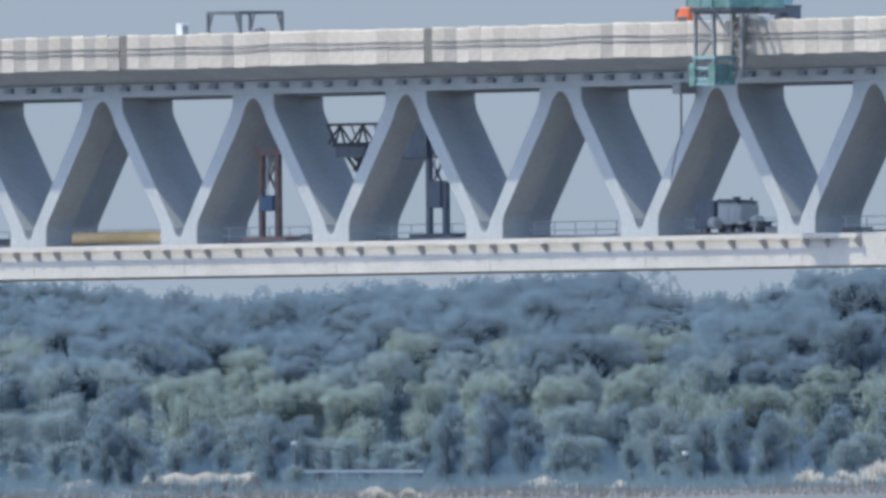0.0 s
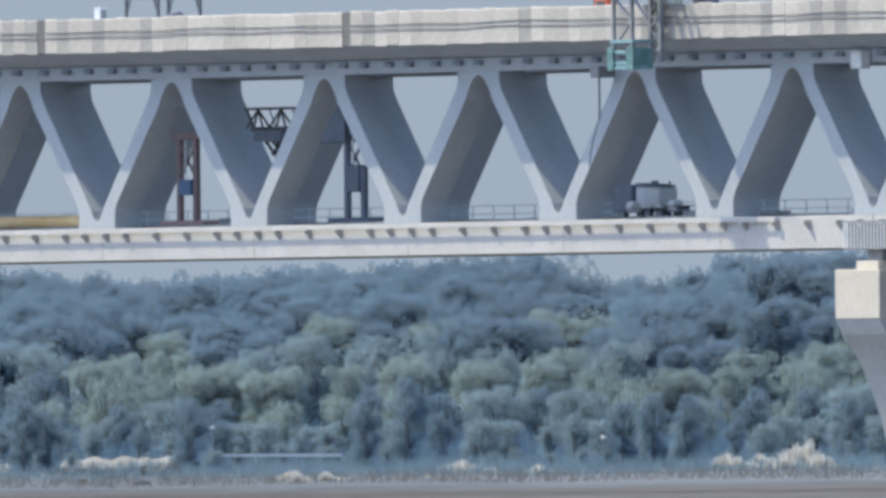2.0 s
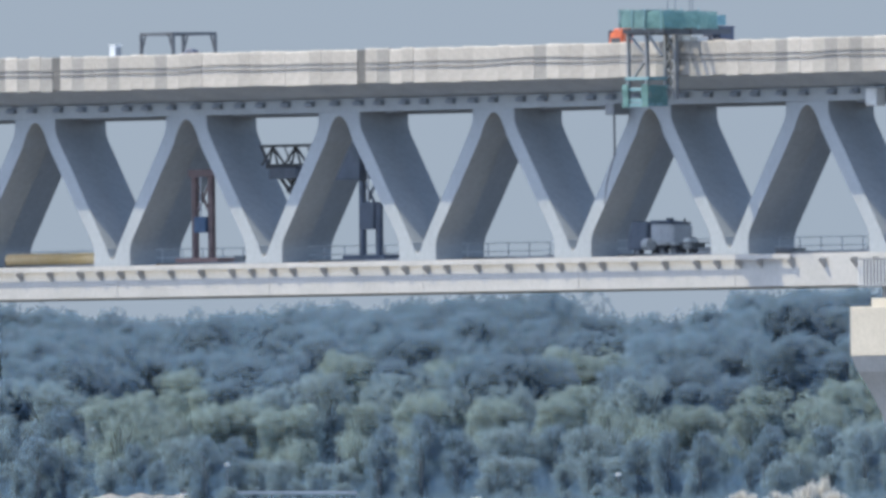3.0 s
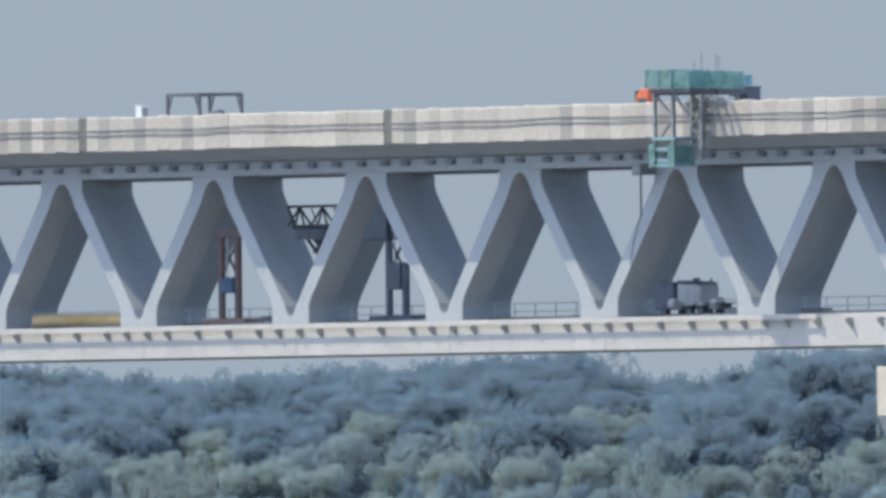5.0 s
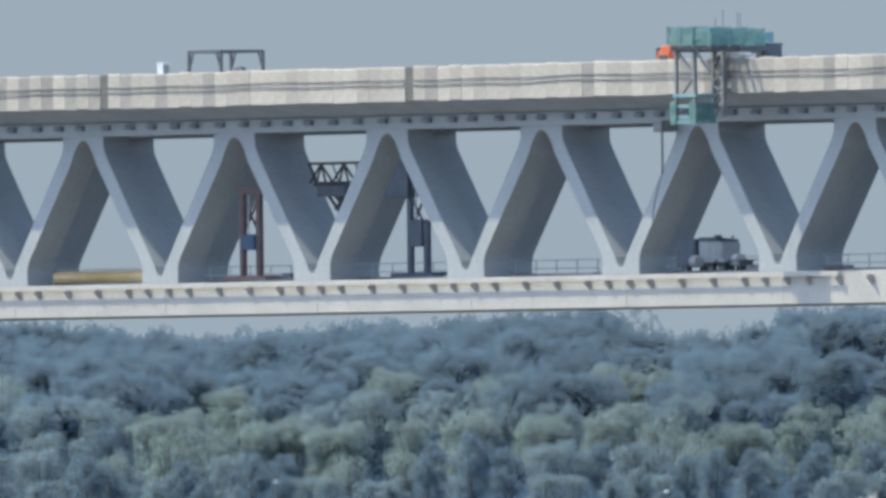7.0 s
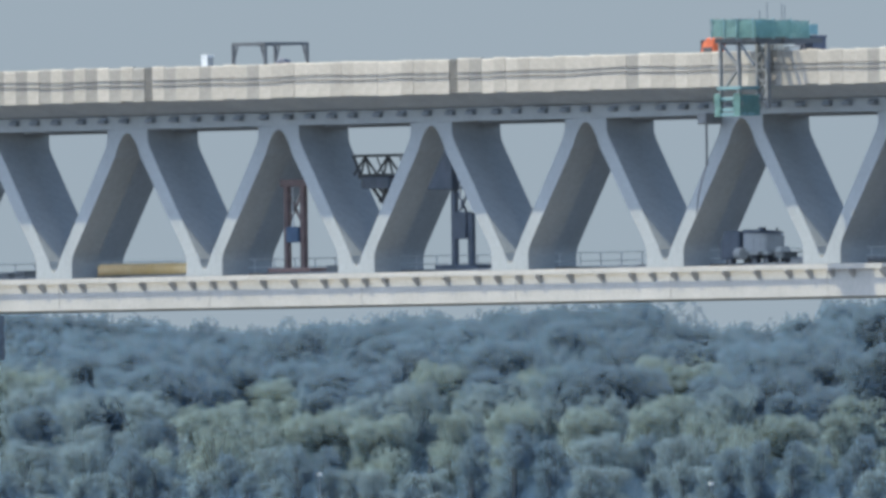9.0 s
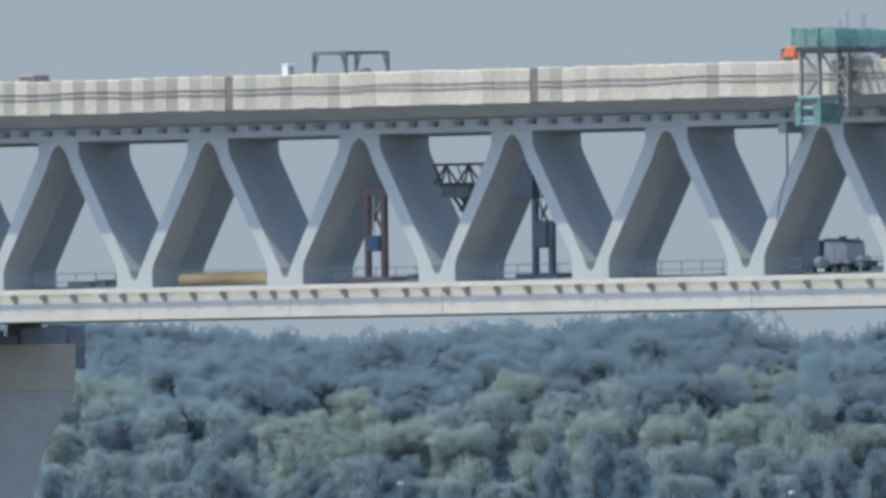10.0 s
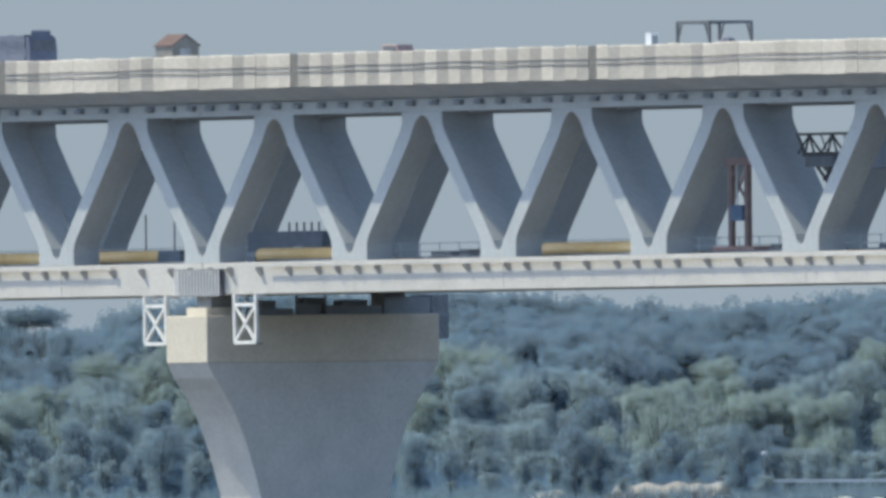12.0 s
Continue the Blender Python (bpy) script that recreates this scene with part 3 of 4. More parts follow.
# ---- edge panels of the road deck ----
joints = [54.4 + 37.5 * k for k in range(-12, 7)]
half = 0.5
seg = (37.5 - 2 * half) / 25
sec = [(0.0, DECK0), (0.25, DECK0), (0.25, 32.68), (0.04, 32.68), (0.0, 32.62)]
first = {}
spans = {o.matrix_basis.translation.x: o for o in scene.objects if o.name.startswith("road_deck")}
shade = random.Random(12)
for j in joints:
    for k in range(25):
        x = j + half + k * seg
        own = -SPAN if x < 0 else 0.0 if x < SPAN else SPAN
        m = pose(x - own, EDGE0 + shade.uniform(-0.012, 0.012), shade.uniform(-0.05, 0.035))
        dull = (k % 2 == 0 and 2 < j < 50) or (k % 2 == 0 and shade.random() < 0.22) or (j > 50 and k < 3 and k % 2 == 1)
        if not -36 < x < 172:
            continue
        if dull not in first:
            first[dull] = part("panel", along(B(), sec, 0.012, seg - 0.012), PANEL_B if dull else PANEL, spans[own])
            first[dull].matrix_basis = m
        else:
            again(first[dull], m, spans[own])
for own, (a, b) in ((-SPAN, (0.05, SPAN - 36)), (SPAN, (22, SPAN - 0.05))):
    part("panel_run", along(B(), [(y + EDGE0, z) for y, z in sec], a, b), PANEL, spans[own])
for own in spans:
    part("far_parapet", box(B(), 0.02, SPAN - 0.02, EDGE1 - 0.25, EDGE1, DECK0, 32.68, 0.02), PANEL, spans[own])
post = None
for j in joints:
    own = -SPAN if j < 0 else 0.0 if j < SPAN else SPAN
    if abs(j - 50) < 130:
        m = pose(j - own, EDGE0 + 0.03, 0)
        if post is None:
            # dark plate, nearly flush, standing in for the shadow in the gap
            post = part("joint_plate", box(B(), -half, half, 0.0, 0.10, DECK0 + 0.02, 32.66, 0.01), JOINT, spans[own], "dark plate standing in for the shaded expansion gap")
            post.matrix_basis = m
        else:
            again(post, m, spans[own])


def make_cable(z, phase):
    t = thing("utility_cable", "dark cable slung along the deck edge panels", "cable", pose(0, EDGE0 - 0.05, z), "cables on the deck edge")
    for j in joints:
        if -60 < j < 160:
            bm = B()
            pts = [(j + 0.55 + i * 36.4 / 20, 0, 0.05 * math.sin(i * 0.9 + phase + j) * math.sin(i / 20 * math.pi) + 0.03 * math.sin(i * 0.31 + j)) for i in range(21)]
            tube(bm, pts, 0.028, 6)
            part("cable_length", bm, DARK, t)


make_cable(31.80, 0.0)
make_cable(31.47, 0.7)


def net_box(x0, x1, y0, y1, z0, z1, hollow=False):
    """A sheeted frame: a box whose cloth sags and folds a little; hollow leaves it open above and below."""
    bm = box(B(), x0, x1, y0, y1, z0, z1)
    if hollow:
        bmesh.ops.delete(bm, geom=[f for f in bm.faces if abs(f.normal.z) > 0.9], context='FACES_ONLY')
    bmesh.ops.subdivide_edges(bm, edges=bm.edges[:], cuts=9, use_grid_fill=True)
    for v in bm.verts:
        n = noise.noise(v.co * 1.3) * 0.10 + noise.noise(v.co * 3.7) * 0.05
        top = 0.10 * noise.noise((v.co.x * 1.1, v.co.y * 1.1, 5)) if v.co.z > z1 - 0.01 else 0
        v.co += Vector((n, n * 0.8, top))
    return bm


# ---- on the road deck ----
def make_frame_gantry():
    t = thing("portal_gantry", "dark steel four-legged gantry frame on the road deck", "gantry", pose(58.6, 1.0, DECK1))
    a, w, h = 3.95, 3.3, 2.6
    legs = [(0, 0), (a, 0), (0, w), (a, w)]
    for x, y in legs:
        part("leg", bar(B(), (x, y, 0), (x, y, h), 0.17), DARK, t)
        sx = 1 if x == 0 else -1
        part("knee_brace", bar(B(), (x, y, h - 1.3), (x + sx * 0.55, y, h - 0.05), 0.10), DARK, t)
    for p, q in (((0, 0), (a, 0)), ((0, w), (a, w)), ((0, 0), (0, w)), ((a, 0), (a, w))):
        part("beam", bar(B(), (*p, h), (*q, h), 0.20), DARK, t)


make_frame_gantry()


def make_booth():
    t = thing("site_booth", "small white booth, its shaded side coloured grey", "booth", pose(54.6, 1.0, DECK1), "")
    part("cabin", box(B(), 0, 0.75, 0, 0.5, 0, 1.9, 0.03), DRUM, t)
    # grey over nearly the whole side, painting the shade that lies there
    part("door", box(B(), 0.755, 0.775, 0.03, 0.47, 0.1, 1.8), GREY, t)
    part("roof", box(B(), -0.03, 0.80, -0.03, 0.53, 1.9, 1.97, 0.02), DRUM, t)


make_booth()


def make_heap():
    bm = B()
    bmesh.ops.create_icosphere(bm, subdivisions=3, radius=1)
    for v in bm.verts:
        n = 1 + 0.25 * noise.noise(v.co * 2.5)
        v.co = Vector((v.co.x * 2.1 * n, v.co.y * 0.8 * n, max(0, v.co.z) * 1.5 * n * (1 if v.co.x < 0.1 else 0.55)))
    o = tagged(part("tarpaulin_heap", bm, NAVY), "dark grey-blue tarpaulin over a low heap", "heap")
    o.location = (65.9, 0.5, DECK1)


make_heap()


def make_hut():
    t = thing("site_hut", "grey gabled site hut with a pink tin roof", "hut", pose(-6.7, 2.0, DECK1))
    w, l, e, r = 2.1, 2.2, 2.1, 2.75
    bm = B()
    along(bm, [(0, 0), (w, 0), (w, e), (w / 2, r - 0.05), (0, e)], -l, 0)
    part("wall", bm, JOINT, t)
    for s in (0, 1):
        y0, y1 = (-0.12, w / 2) if s == 0 else (w / 2, w + 0.12)
        z0, z1 = (e - 0.12, r) if s == 0 else (r, e - 0.12)
        part("roof_sheet", along(B(), [(y0, z0), (y1, z1), (y1, z1 + 0.07), (y0, z0 + 0.07)], -l - 0.1, 0.1), TIN, t, "pink painted tin sheet")
    part("door", box(B(), 0.005, 0.03, 0.6, 1.4, 0.0, 1.85), GREY, t)


make_hut()


def make_wheel(parent, x, y, z, r):
    w = part("wheel", rod(B(), (x, y - 0.14, z), (x, y + 0.14, z), r, 16), DARK, parent)
    part("rim", rod(B(), (x, y - 0.16, z), (x, y - 0.13, z), r * 0.55, 12), GREY, w, "grey steel rim")
    return w


def make_lorry():
    t = thing("lorry", "blue-grey covered lorry standing on the road deck", "truck", pose(-23.9, 1.2, DECK1))
    part("load_box", net_box(-9.0, -0.55, 0, 2.3, 1.15, 3.0), NAVY, t, "blue-grey tarpaulin cover")
    part("cab", prism(B(), [(-0.9, 0.7), (0, 0.7), (0.05, 1.9), (-0.08, 2.6), (-0.2, 2.86), (-0.5, 2.86), (-0.5, 1.1), (-0.9, 1.1)], 0.05, 2.25, 0.05), NAVY, t)
    part("windscreen", prism(B(), [(0.06, 1.95), (-0.09, 2.68), (-0.06, 2.69), (0.09, 1.96)], 0.25, 2.05), DARK, t)
    part("wind_deflector", prism(B(), [(-0.5, 2.86), (-0.22, 2.86), (-0.24, 3.3), (-0.32, 3.34)], 0.4, 1.9, 0.03), NAVY, t)
    part("chassis", box(B(), -8.9, -0.1, 0.5, 1.8, 0.65, 1.0), DARK, t)
    for x in (-0.95, -6.3, -7.6):
        for y in (0.15, 2.1):
            make_wheel(t, x, y, 0.5, 0.5)


make_lorry()


def make_car():
    t = thing("car", "dark red car with a pale roof edge on the road deck", "car", pose(19.6, 2.0, DECK1) @ Matrix.Diagonal((0.82, 0.9, 1.09, 1)))
    part("body", prism(B(), [(0, 0.35), (3.7, 0.35), (3.72, 0.8), (2.9, 0.95), (0.1, 1.0)], 0, 1.65, 0.06), RED, t)
    part("cabin", prism(B(), [(0.15, 0.98), (2.9, 0.95), (2.55, 1.55), (0.3, 1.58)], 0.1, 1.55, 0.06), RED, t)
    part("side_window", prism(B(), [(0.5, 1.05), (2.5, 1.03), (2.3, 1.45), (0.6, 1.47)], 0.06, 0.12), DARK, t)
    for x in (0.75, 2.95):
        for y in (0.1, 1.55):
            make_wheel(t, x, y, 0.33, 0.33)


make_car()


# ---- the deck traveller with its netting ----
def make_traveller():
    t = thing("deck_traveller", "teal netted work platform that straddles the deck edge", "work platform", pose(-0.6, 0, 0))
    net = "teal debris netting"
    part("netting", net_box(127.9, 131.0, -5.8, -2.9, 33.55, 34.72, True), TEAL, t, net)
    part("netting", net_box(131.05, 133.0, -5.75, -2.9, 33.5, 34.62, True), TEAL, t, net)
    part("netting", net_box(128.6, 131.6, -2.8, -0.6, 33.45, 34.6, True), TEAL, t, net)
    part("netting", net_box(129.2, 130.8, -0.5, 0.6, 33.7, 34.35), CYAN, t, "cyan painted box")
    for x, y in ((127.95, -5.85), (129.5, -5.86), (131.0, -5.86), (132.95, -5.85), (132.98, -4.3), (132.98, -2.95)):
        part("net_post", bar(B(), (x, y, 33.4), (x, y, 34.78), 0.05), CYAN, t)
    part("floor_beam", box(B(), 128.0, 132.9, -5.6, -5.3, 33.2, 33.5), DARK, t)
    part("floor_beam", box(B(), 128.0, 132.9, -3.4, -3.1, 33.1, 33.5), DARK, t)
    for x in (128.2, 130.2, 132.6):
        part("cross_beam", box(B(), x - 0.15, x + 0.15, -5.3, -0.3, 33.1, 33.45), DARK, t)
    for x in (128.05, 130.25):
        part("leg", bar(B(), (x, -5.2, 28.6), (x, -5.2, 33.4), 0.22), GREY, t)
    for a, b in (((128.05, 33.2), (130.25, 31.6)), ((130.25, 31.6), (128.6, 30.3)), ((130.35, 33.2), (132.0, 31.7))):
        part("brace", bar(B(), (a[0], -5.2, a[1]), (b[0], -5.2, b[1]), 0.15), GREY, t)
    for x in (129.9, 131.05):
        part("rear_leg", bar(B(), (x, -3.5, 28.9), (x, -3.5, 33.2), 0.26), GREY, t)
    for k in range(4):
        z = 29.0 + k * 1.05
        part("brace", bar(B(), (129.9, -3.5, z), (131.05, -3.5, z + 1.0), 0.14), GREY, t)
        part("brace", bar(B(), (131.05, -3.5, z), (129.9, -3.5, z + 1.0), 0.14), GREY, t)
    for z in (30.15, 29.45, 28.75):
        part("platform_rail", box(B(), 127.75, 130.6, -5.35, -5.15, z, z + 0.2, 0.02), CYAN, t, "cyan painted rail")
        part("platform_rail", box(B(), 130.4, 130.6, -5.1, -3.9, z, z + 0.2, 0.02), CYAN, t, "cyan painted rail")
    part("platform_floor", box(B(), 127.6, 130.7, -5.4, -3.9, 28.45, 28.65), CYAN, t)
    for x in (127.6, 129.9):
        part("platform_netting", net_box(x, x + 0.75, -5.46, -5.40, 28.4, 29.9), TEAL, t, net)
    part("platform_netting", net_box(130.66, 130.72, -5.3, -3.95, 28.5, 29.8), TEAL, t, net)
    for x, y, z in ((131.2, -3.6, 35.8), (130.5, -2.0, 35.7), (131.6, -2.5, 35.6), (130.0, -3.4, 35.3)):
        part("mast", rod(B(), (x, y, 34.6), (x, y, z), 0.03, 5), GREY, t)


make_traveller()


def make_generator(x, y):
    t = thing("site_generator", "orange hooded site generator beside the work platform", "generator", pose(x, y, DECK1))
    part("hood", prism(B(), [(-0.05, 0.9), (1.6, 0.9), (1.6, 2.1), (0.75, 2.12), (0.15, 1.75)], -0.45, 0.45, 0.05), ORANGE, t)
    part("grille", box(B(), 0.3, 1.4, -0.475, -0.452, 1.05, 1.5, 0.005), DARK, t)
    part("frame", box(B(), 0.0, 1.7, -0.5, 0.5, 0.5, 0.9, 0.03), ORANGE, t)
    part("guard", box(B(), -0.45, -0.25, -0.2, 0.2, 0.2, 2.0, 0.03), DARK, t)
    for dx in (0.3, 1.4):
        for dy in (-0.5, 0.5):
            part("wheel", rod(B(), (dx, dy - 0.08, 0.28), (dx, dy + 0.08, 0.28), 0.28, 12), DARK, t)


make_generator(120.7, -1.9)


def make_skip(x, y, w, d, h, material, label):
    t = thing("site_container", label, "container", pose(x, y, DECK1))
    part("body", box(B(), 0, w, 0, d, 0.1, h, 0.03), material, t)
    part("rim", box(B(), -0.05, w + 0.05, -0.05, d + 0.05, h - 0.12, h - 0.02, 0.02), material, t)
    for k in range(4):
        part("rib", box(B(), 0.2 + k * (w - 0.5) / 3, 0.3 + k * (w - 0.5) / 3, -0.06, 0, 0.1, h - 0.14), material, t)
    for a in (0.1, w - 0.25):
        part("skid", box(B(), a, a + 0.15, 0, d, 0, 0.1), DARK, t)


make_skip(127.7, 0.4, 2.1, 1.1, 2.15, NAVY, "dark blue steel site container on the deck")
make_skip(128.3, -2.4, 1.2, 0.8, 1.55, WHITE, "white site box under the work platform")
make_skip(130.4, -2.3, 0.8, 0.8, 1.45, WHITE, "white site box under the work platform")


# ---- hanging from the truss ----
def make_hoist():
    t = thing("hoist_line", "grey hoist box with a rope hanging under the deck", "hoist", pose(119.0, -1.0, 0))
    part("hoist_box", box(B(), -0.5, 0.5, -0.25, 0.95, 28.0, 28.75, 0.04), GREY, t)
    part("pole", rod(B(), (0.2, 0, 28.1), (0.2, 0, 25.3), 0.07, 6), DARK, t)
    bm = tube(B(), ((0.2, 0, 25.4), (-0.4, 0, 24.4), (-0.9, 0, 23.2), (-1.1, 0, 22.2)), 0.05, 5)
    part("rope", bm, GREY, t)


make_hoist()


def make_duct_box():
    t = thing("junction_box", "pale grey junction box fixed under the deck edge", "box", pose(148.6, -0.7, 28.2))
    part("case", box(B(), 0, 1.3, 0, 0.7, 0, 1.15, 0.04), WHITE, t)
    part("lid", box(B(), 0.06, 1.24, -0.04, 0, 0.08, 1.05, 0.01), WHITE, t)


make_duct_box()


# ---- on the rail deck ----
def make_pipe(x0, x1, y, dz=0.0):
    t = thing("gas_pipe", "yellow coated steel gas pipe lying on the rail deck", "pipe", pose(x0, y, RAIL), "pipes on the rail deck")
    l = x1 - x0
    r = 0.45
    part("shell", rod(B(), (0, 0, r + 0.2 + dz), (l, 0, r + 0.2 + dz), r, 24), PIPE, t)
    for x in (0.02, l - 0.02):
        part("end_cap", rod(B(), (x - 0.03, 0, r + 0.2 + dz), (x + 0.03, 0, r + 0.2 + dz), r * 0.98, 20), DARK, t)
    for x in (l * 0.15, l * 0.5, l * 0.85):
        part("sleeper", box(B(), x - 0.12, x + 0.12, -0.6, 0.6, 0, 0.22 + dz), BARK, t)


for a, b in ((35.6, 47.6), (-0.5, 11.0), (-21.5, -13.0), (-40.0, -27.0)):
    make_pipe(a, b, 5.0)


def make_railing(x0, x1, y):
    t = thing("railing", "thin grey steel railing along the rail deck", "railing", pose(0, y, RAIL), "railings")
    n = int((x1 - x0) / 2.5)
    p = None
    for k in range(n + 1):
        m = pose(x0 + k * (x1 - x0) / n, 0, 0)
        if p is None:
            p = part("post", bar(B(), (0, 0, 0), (0, 0, 1.32), 0.055), DRUM, t)
            p.matrix_basis = m
        else:
            again(p, m)
    for z in (1.3, 0.75):
        part("rail", rod(B(), (x0, 0, z), (x1, 0, z), 0.028, 6), DRUM, t)


for a, b in ((-60, -1), (1, 149), (151, 200)):
    make_railing(a, b, 13.6)


def make_crane():
    """A gantry crane on the rail deck: two braced towers and a lattice beam."""
    t = thing("gantry_crane", "red and dark steel gantry crane standing on the rail deck", "crane", pose(0, 6.0, RAIL))
    for x0, m in ((56.9, RED), (77.5, SLATE)):
        part("leg", box(B(), x0 + 0.05, x0 + 0.55, -0.15, 0.15, 0.4, 6.2, 0.03), m, t)
        part("leg", box(B(), x0 + 2.05, x0 + 2.6, -0.15, 0.15, 0.4, 6.2 if m is RED else 4.0, 0.03), m, t)
        part("ladder", bar(B(), (x0 + 1.3, -0.2, 3.3), (x0 + 1.3, -0.2, 6.0), 0.12, 0.05), DRUM, t, "pale ladder")
        for a, b in (((0.5, 3.6), (2.1, 5.6)), ((2.1, 3.6), (0.5, 5.6))):
            part("brace", bar(B(), (x0 + a[0], 0, a[1]), (x0 + b[0], 0, b[1]), 0.13), m, t)
        part("head_beam", box(B(), x0 - 0.2, x0 + 3.2, -0.25, 0.25, 6.0, 6.5, 0.03), m, t)
        part("winch_box", box(B(), x0 + 0.55, x0 + 2.05, -0.3, 0.3, 2.3, 3.35 if m is RED else 4.1, 0.04), BLUE if m is RED else SLATE, t, "blue winch housing")
        part("base", box(B(), x0 - 1.0, x0 + 4.2, -0.8, 0.8, 0.12, 0.6, 0.03), PRIMER if m is RED else m, t)
        for dx in (-0.4, 3.4):
            part("wheel", rod(B(), (x0 + dx, -0.15, 0.2), (x0 + dx, 0.15, 0.2), 0.2, 12), DARK, t)
    part("top_rail", bar(B(), (65.4, 0, 7.95), (80, 0, 7.95), 0.18), DARK, t)
    part("low_rail", bar(B(), (66.2, 0, 6.6), (80, 0, 6.6), 0.3), DARK, t)
    # fans of web bars from each node of the top rail
    for k in range(5):
        x = 66.9 + k * 2.8
        for d in (-1.4, -0.55, 0.55, 1.4):
            part("lattice", bar(B(), (x, 0, 7.9), (x + d, 0, 6.7), 0.11), DARK, t)
        part("lattice", bar(B(), (x + 1.4, 0.5, 6.7), (x + 1.4, 0, 7.9), 0.07), DARK, t)
    part("end_bar", bar(B(), (65.5, 0, 7.9), (66.3, 0, 6.6), 0.12), DARK, t)
    part("girder", box(B(), 74.5, 78.4, -0.6, 0.6, 5.6, 8.3, 0.05), SLATE, t)
    part("trolley", box(B(), 67.4, 70.8, -0.7, 0.7, 5.75, 6.5, 0.05), SLATE, t)
    for a, b in (((67.8, 5.8), (69.3, 4.6)), ((70.6, 5.8), (69.3, 4.6)), ((69.3, 5.8), (69.3, 4.3)), ((68.6, 5.8), (69.9, 4.9)), ((69.9, 5.8), (68.6, 4.9))):
        part("sling", bar(B(), (a[0], 0, a[1]), (b[0], 0, b[1]), 0.16), DARK, t)


make_crane()


def make_tank_truck():
    """A short site truck: dark cab, grey box tank with a tapering lid, white guards over the wheels."""
    t = thing("tank_truck", "grey box-tank site truck with a dark blue cab and white mudguards", "truck", pose(114.1, 5.0, RAIL))
    part("tank", prism(B(), [(0.0, 0.95), (2.7, 0.95), (2.75, 2.1), (2.5, 2.25), (0.05, 2.3)], 0, 1.6, 0.12), DRUM, t, "grey tank body, paled for haze")
    for x in (0.5, 1.35, 2.2):
        part("stiffener", box(B(), x - 0.04, x + 0.04, -0.035, 0.0, 1.1, 2.1), DRUM, t)
    part("lid", prism(B(), [(-0.15, 2.3), (2.6, 2.26), (2.3, 2.38), (0.2, 2.52)], -0.05, 1.65, 0.03), SLATE, t, "dark sloping lid")
    part("hatch", rod(B(), (1.2, 0.8, 2.4), (1.2, 0.8, 2.66), 0.25, 12), SLATE, t)
    part("filler_pipe", rod(B(), (2.35, 1.2, 2.2), (2.35, 1.2, 2.6), 0.09, 8), GREY, t)
    part("cab", prism(B(), [(-2.5, 0.6), (-0.2, 0.6), (-0.2, 2.4), (-2.0, 2.45), (-2.5, 1.6)], -0.1, 1.9, 0.06), SLATE, t, "dark blue cab")
    part("windscreen", prism(B(), [(-2.52, 1.65), (-2.05, 2.38), (-2.02, 2.37), (-2.49, 1.63)], 0.1, 1.7), DARK, t)
    part("chassis", box(B(), -2.4, 4.6, 0.4, 1.3, 0.6, 0.95), GREY, t)
    part("rear_platform", box(B(), 3.2, 5.2, 0.1, 1.6, 0.95, 1.03, 0.01), GREY, t)
    part("air_tank", rod(B(), (-0.35, -0.1, 0.95), (0.35, -0.1, 0.95), 0.4, 16), WHITE, t, "white round air tank")
    part("rear_drum", rod(B(), (3.6, 0.6, 1.0), (4.3, 0.6, 1.0), 0.4, 16), WHITE, t, "white round drum")
    for x0, x1 in ((0.95, 2.1), (2.6, 3.3)):
        part("mudguard", box(B(), x0, x1, -0.15, 0.15, 0.86, 1.02, 0.03), WHITE, t, "white mudguard")
    for x in (-1.5, 1.5, 2.9):
        for y in (0.1, 1.5):
            make_wheel(t, x, y, 0.42, 0.42)


make_tank_truck()


def make_stack(x, y, w, h, material, label):
    t = thing("material_stack", label, "stack", pose(x, y, RAIL), "stacks on the rail deck")
    for k in range(3):
        part("layer", box(B(), 0.06 * k, w - 0.09 * k, 0, 1.2 - 0.05 * k, h * k / 3, h * (k + 1) / 3 - 0.02, 0.02), material, t)


for x, w, h in ((61.8, 1.5, 0.75), (64.5, 1.8, 0.55), (76.0, 1.6, 0.5), (81.6, 3.5, 0.45), (19.4, 3.0, 0.7), (23.0, 1.4, 0.8), (26.2, 1.0, 0.9), (102.0, 3.0, 0.4), (120.5, 2.6, 0.65), (128.0, 4.0, 0.55), (140.5, 5.0, 0.55)):
    make_stack(x, 6.0 if x < 100 else 4.5, w, h, GREY, "dark steel plates stacked on the rail deck")
make_stack(-12.9, 4.4, 3.1, 1.1, SLATE, "dark tarpaulin-covered stack on the rail deck")


def make_trailer():
    t = thing("flat_trailer", "dark blue-grey trailer with upright stakes", "trailer", pose(-7.0, 8.0, RAIL))
    part("body", box(B(), 0, 9.6, 0, 2.2, 0.95, 2.25, 0.05), SLATE, t)
    for k in range(5):
        part("stake", bar(B(), (5.2 + k * 0.95, 0.1, 2.2), (5.2 + k * 0.95, 0.1, 2.85), 0.10), DARK, t)
    part("white_plate", box(B(), 5.9, 7.0, -0.03, 0.0, 1.0, 1.2), WHITE, t)
    for x in (1.2, 2.4, 7.4, 8.6):
        for y in (0.25, 1.95):
            make_wheel(t, x, y, 0.48, 0.48)


make_trailer()
for x, h in ((-23.3, 3.6), (-19.6, 3.1)):
    t = thing("site_mast", "slim dark site mast on the rail deck", "mast", pose(x, 10.0, RAIL), "masts")
    part("pole", rod(B(), (0, 0, 0), (0, 0, h), 0.06, 6), DARK, t)
    part("foot", box(B(), -0.3, 0.3, -0.3, 0.3, 0, 0.12, 0.02), GREY, t)


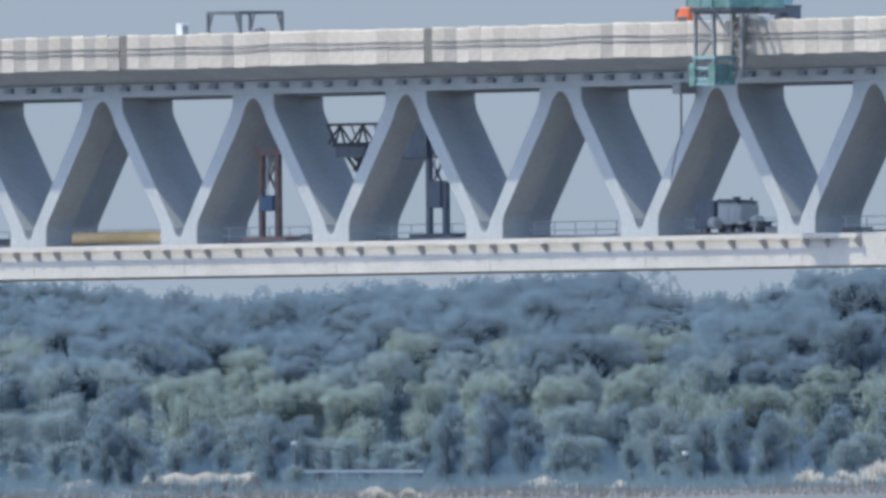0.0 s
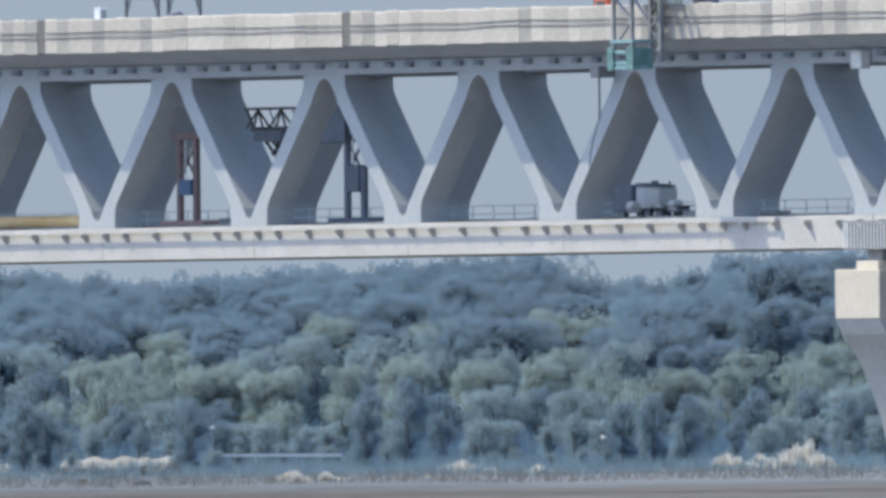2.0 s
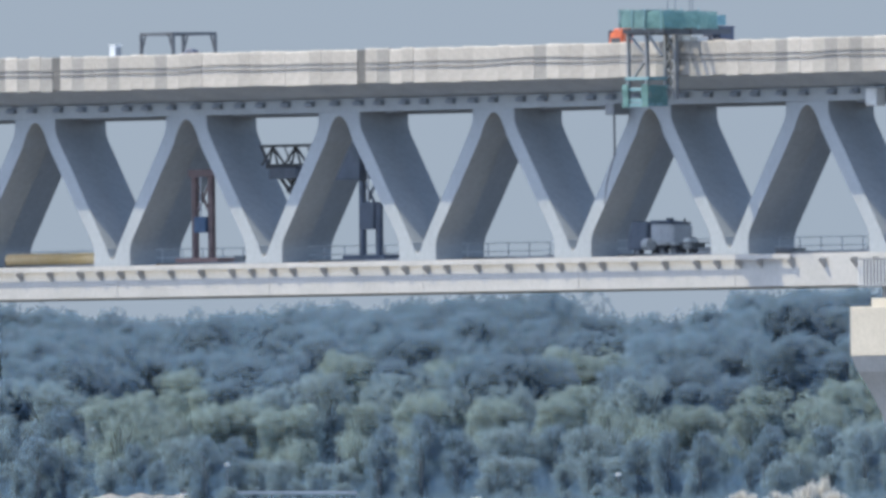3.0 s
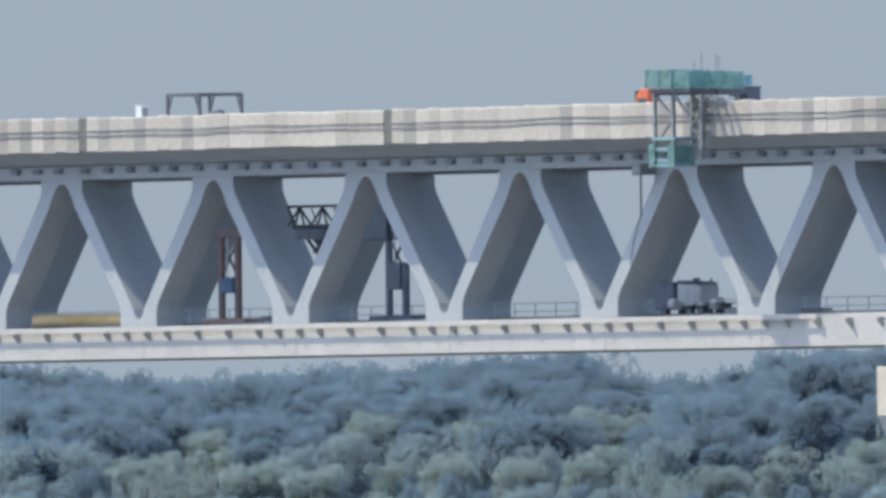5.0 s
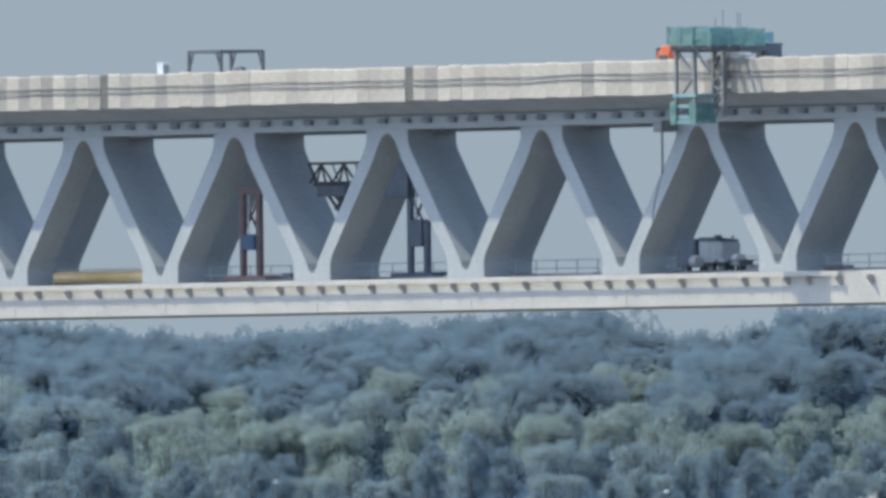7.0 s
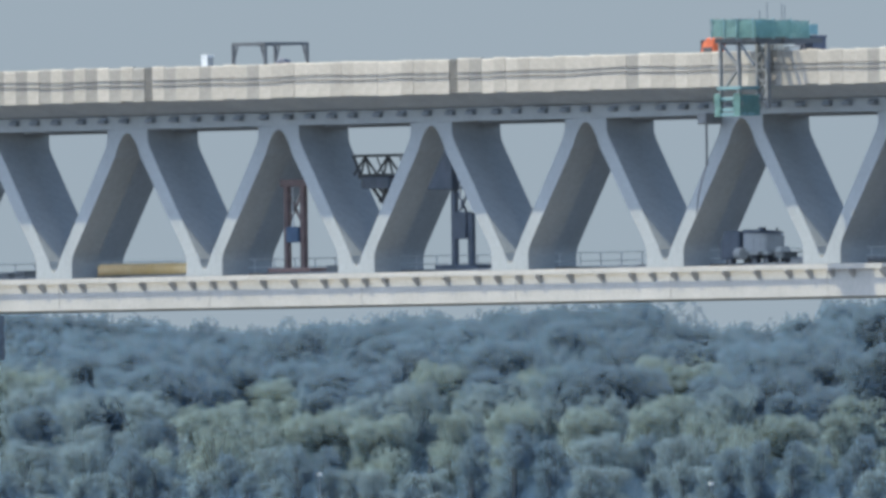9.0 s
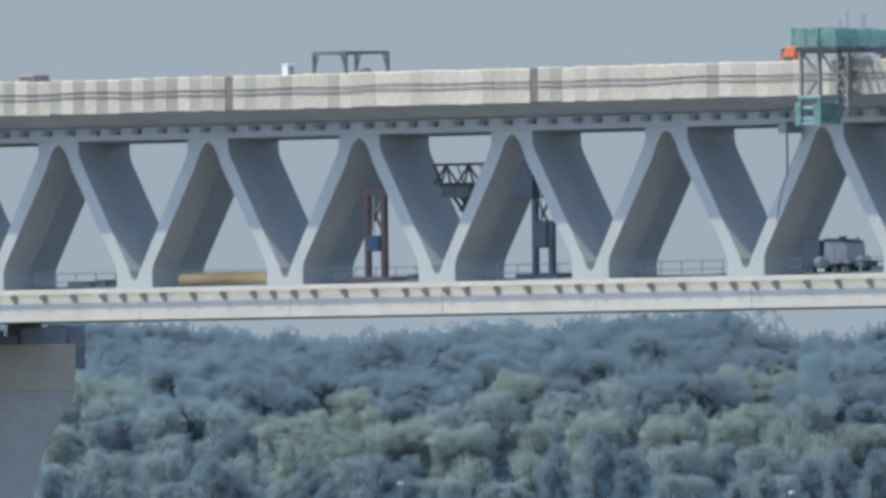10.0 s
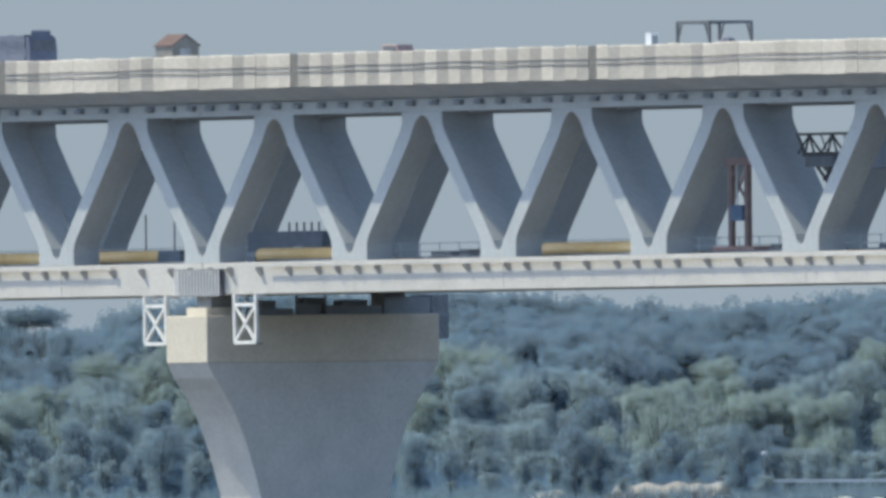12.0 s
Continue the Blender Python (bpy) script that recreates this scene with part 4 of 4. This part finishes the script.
def make_lattice_mast():
    t = thing("lattice_mast", "pale lattice mast on the rail deck", "mast", pose(140.3, 9.0, RAIL))
    for x in (-0.35, 0.35):
        for y in (-0.35, 0.35):
            part("post", bar(B(), (x, y, 0), (x, y, 6.0), 0.07), GREY, t)
    for k in range(6):
        part("brace", bar(B(), (-0.35, -0.35, k), (0.35, -0.35, k + 1), 0.05), GREY, t)


make_lattice_mast()


# ---- at the pier in view ----
def make_grille(x):
    t = thing("bearing_grille", "grey slatted access grille over the bearing", "grille", pose(x, -0.42, 0), "bearing grilles")
    for z in (16.5, 18.25):
        part("frame_rail", box(B(), -2.9, 2.9, -0.06, 0.36, z, z + 0.1), GREY, t)
    s = None
    for k in range(15):
        m = pose(-2.75 + k * 5.5 / 14, 0, 0)
        if s is None:
            s = part("slat", box(B(), -0.08, 0.08, -0.05, 0.0, 16.6, 18.25), DRUM, t)
            s.matrix_basis = m
        else:
            again(s, m)
    # dark sheet standing in for the shade between the slats
    part("backing", box(B(), -2.85, 2.85, 0.30, 0.36, 16.6, 18.25), DARK, t)


make_grille(0.0)
make_grille(SPAN)


def make_cradle(x):
    t = thing("inspection_cradle", "white cross-braced inspection cradle hung beside the pier", "cradle", pose(x, -0.5, 0), "cradles")
    w, a, b = 1.35, 13.35, 16.6
    for y in (0.0,):
        for s in (-1, 1):
            part("post", bar(B(), (s * w, y, a), (s * w, y, b), 0.22), WHITE, t)
        for z in (a, 15.9):
            part("rail", bar(B(), (-w, y, z), (w, y, z), 0.22), WHITE, t)
        part("brace", bar(B(), (-w, y, a), (w, y, 15.9), 0.18), WHITE, t)
        part("brace", bar(B(), (-w, y, 15.9), (w, y, a), 0.18), WHITE, t)
    for s in (-1, 1):
        part("hanger", bar(B(), (s * w, -0.1, 16.5), (s * w, 0.9, 16.5), 0.2), WHITE, t)
    part("floor", box(B(), -w, w, 0, 0.5, a - 0.14, a - 0.02), GREY, t)


make_cradle(6.3)
make_cradle(-5.2)


def make_screen():
    """Dark sheets made up for the shaded band on top of the pier."""
    t = thing("jacking_screen", "dark blue sheets standing in for the shaded band on the pier cap", "screen", pose(0, 0, 15.2))
    for y0, y1, h in ((2.6, 6.2, 0.45), (6.5, 8.4, 0.75), (8.8, 13.2, 0.6), (13.4, 17.1, 1.15)):
        part("sheet", box(B(), 1.6, 1.7, y0, y1, 0, h, 0.02), PALE_BLUE, t)
        part("post", bar(B(), (1.55, y0, 0), (1.55, y0, 1.35), 0.12), GREY, t)
    # made-up covers for the dark lumps, and a box for the shaded far cradle
    for y0, y1, h in ((4.2, 5.3, 0.95), (7.6, 9.2, 1.15), (10.6, 12.6, 0.95)):
        part("cover", net_box(-0.4, 0.9, y0, y1, 0, h), PALE_BLUE, t)
    part("end_screen", net_box(-1.2, 1.6, 17.3, 18.6, -1.7, 1.3), PALE_BLUE, t, "sheeted box standing in for the shaded far cradle")


make_screen()
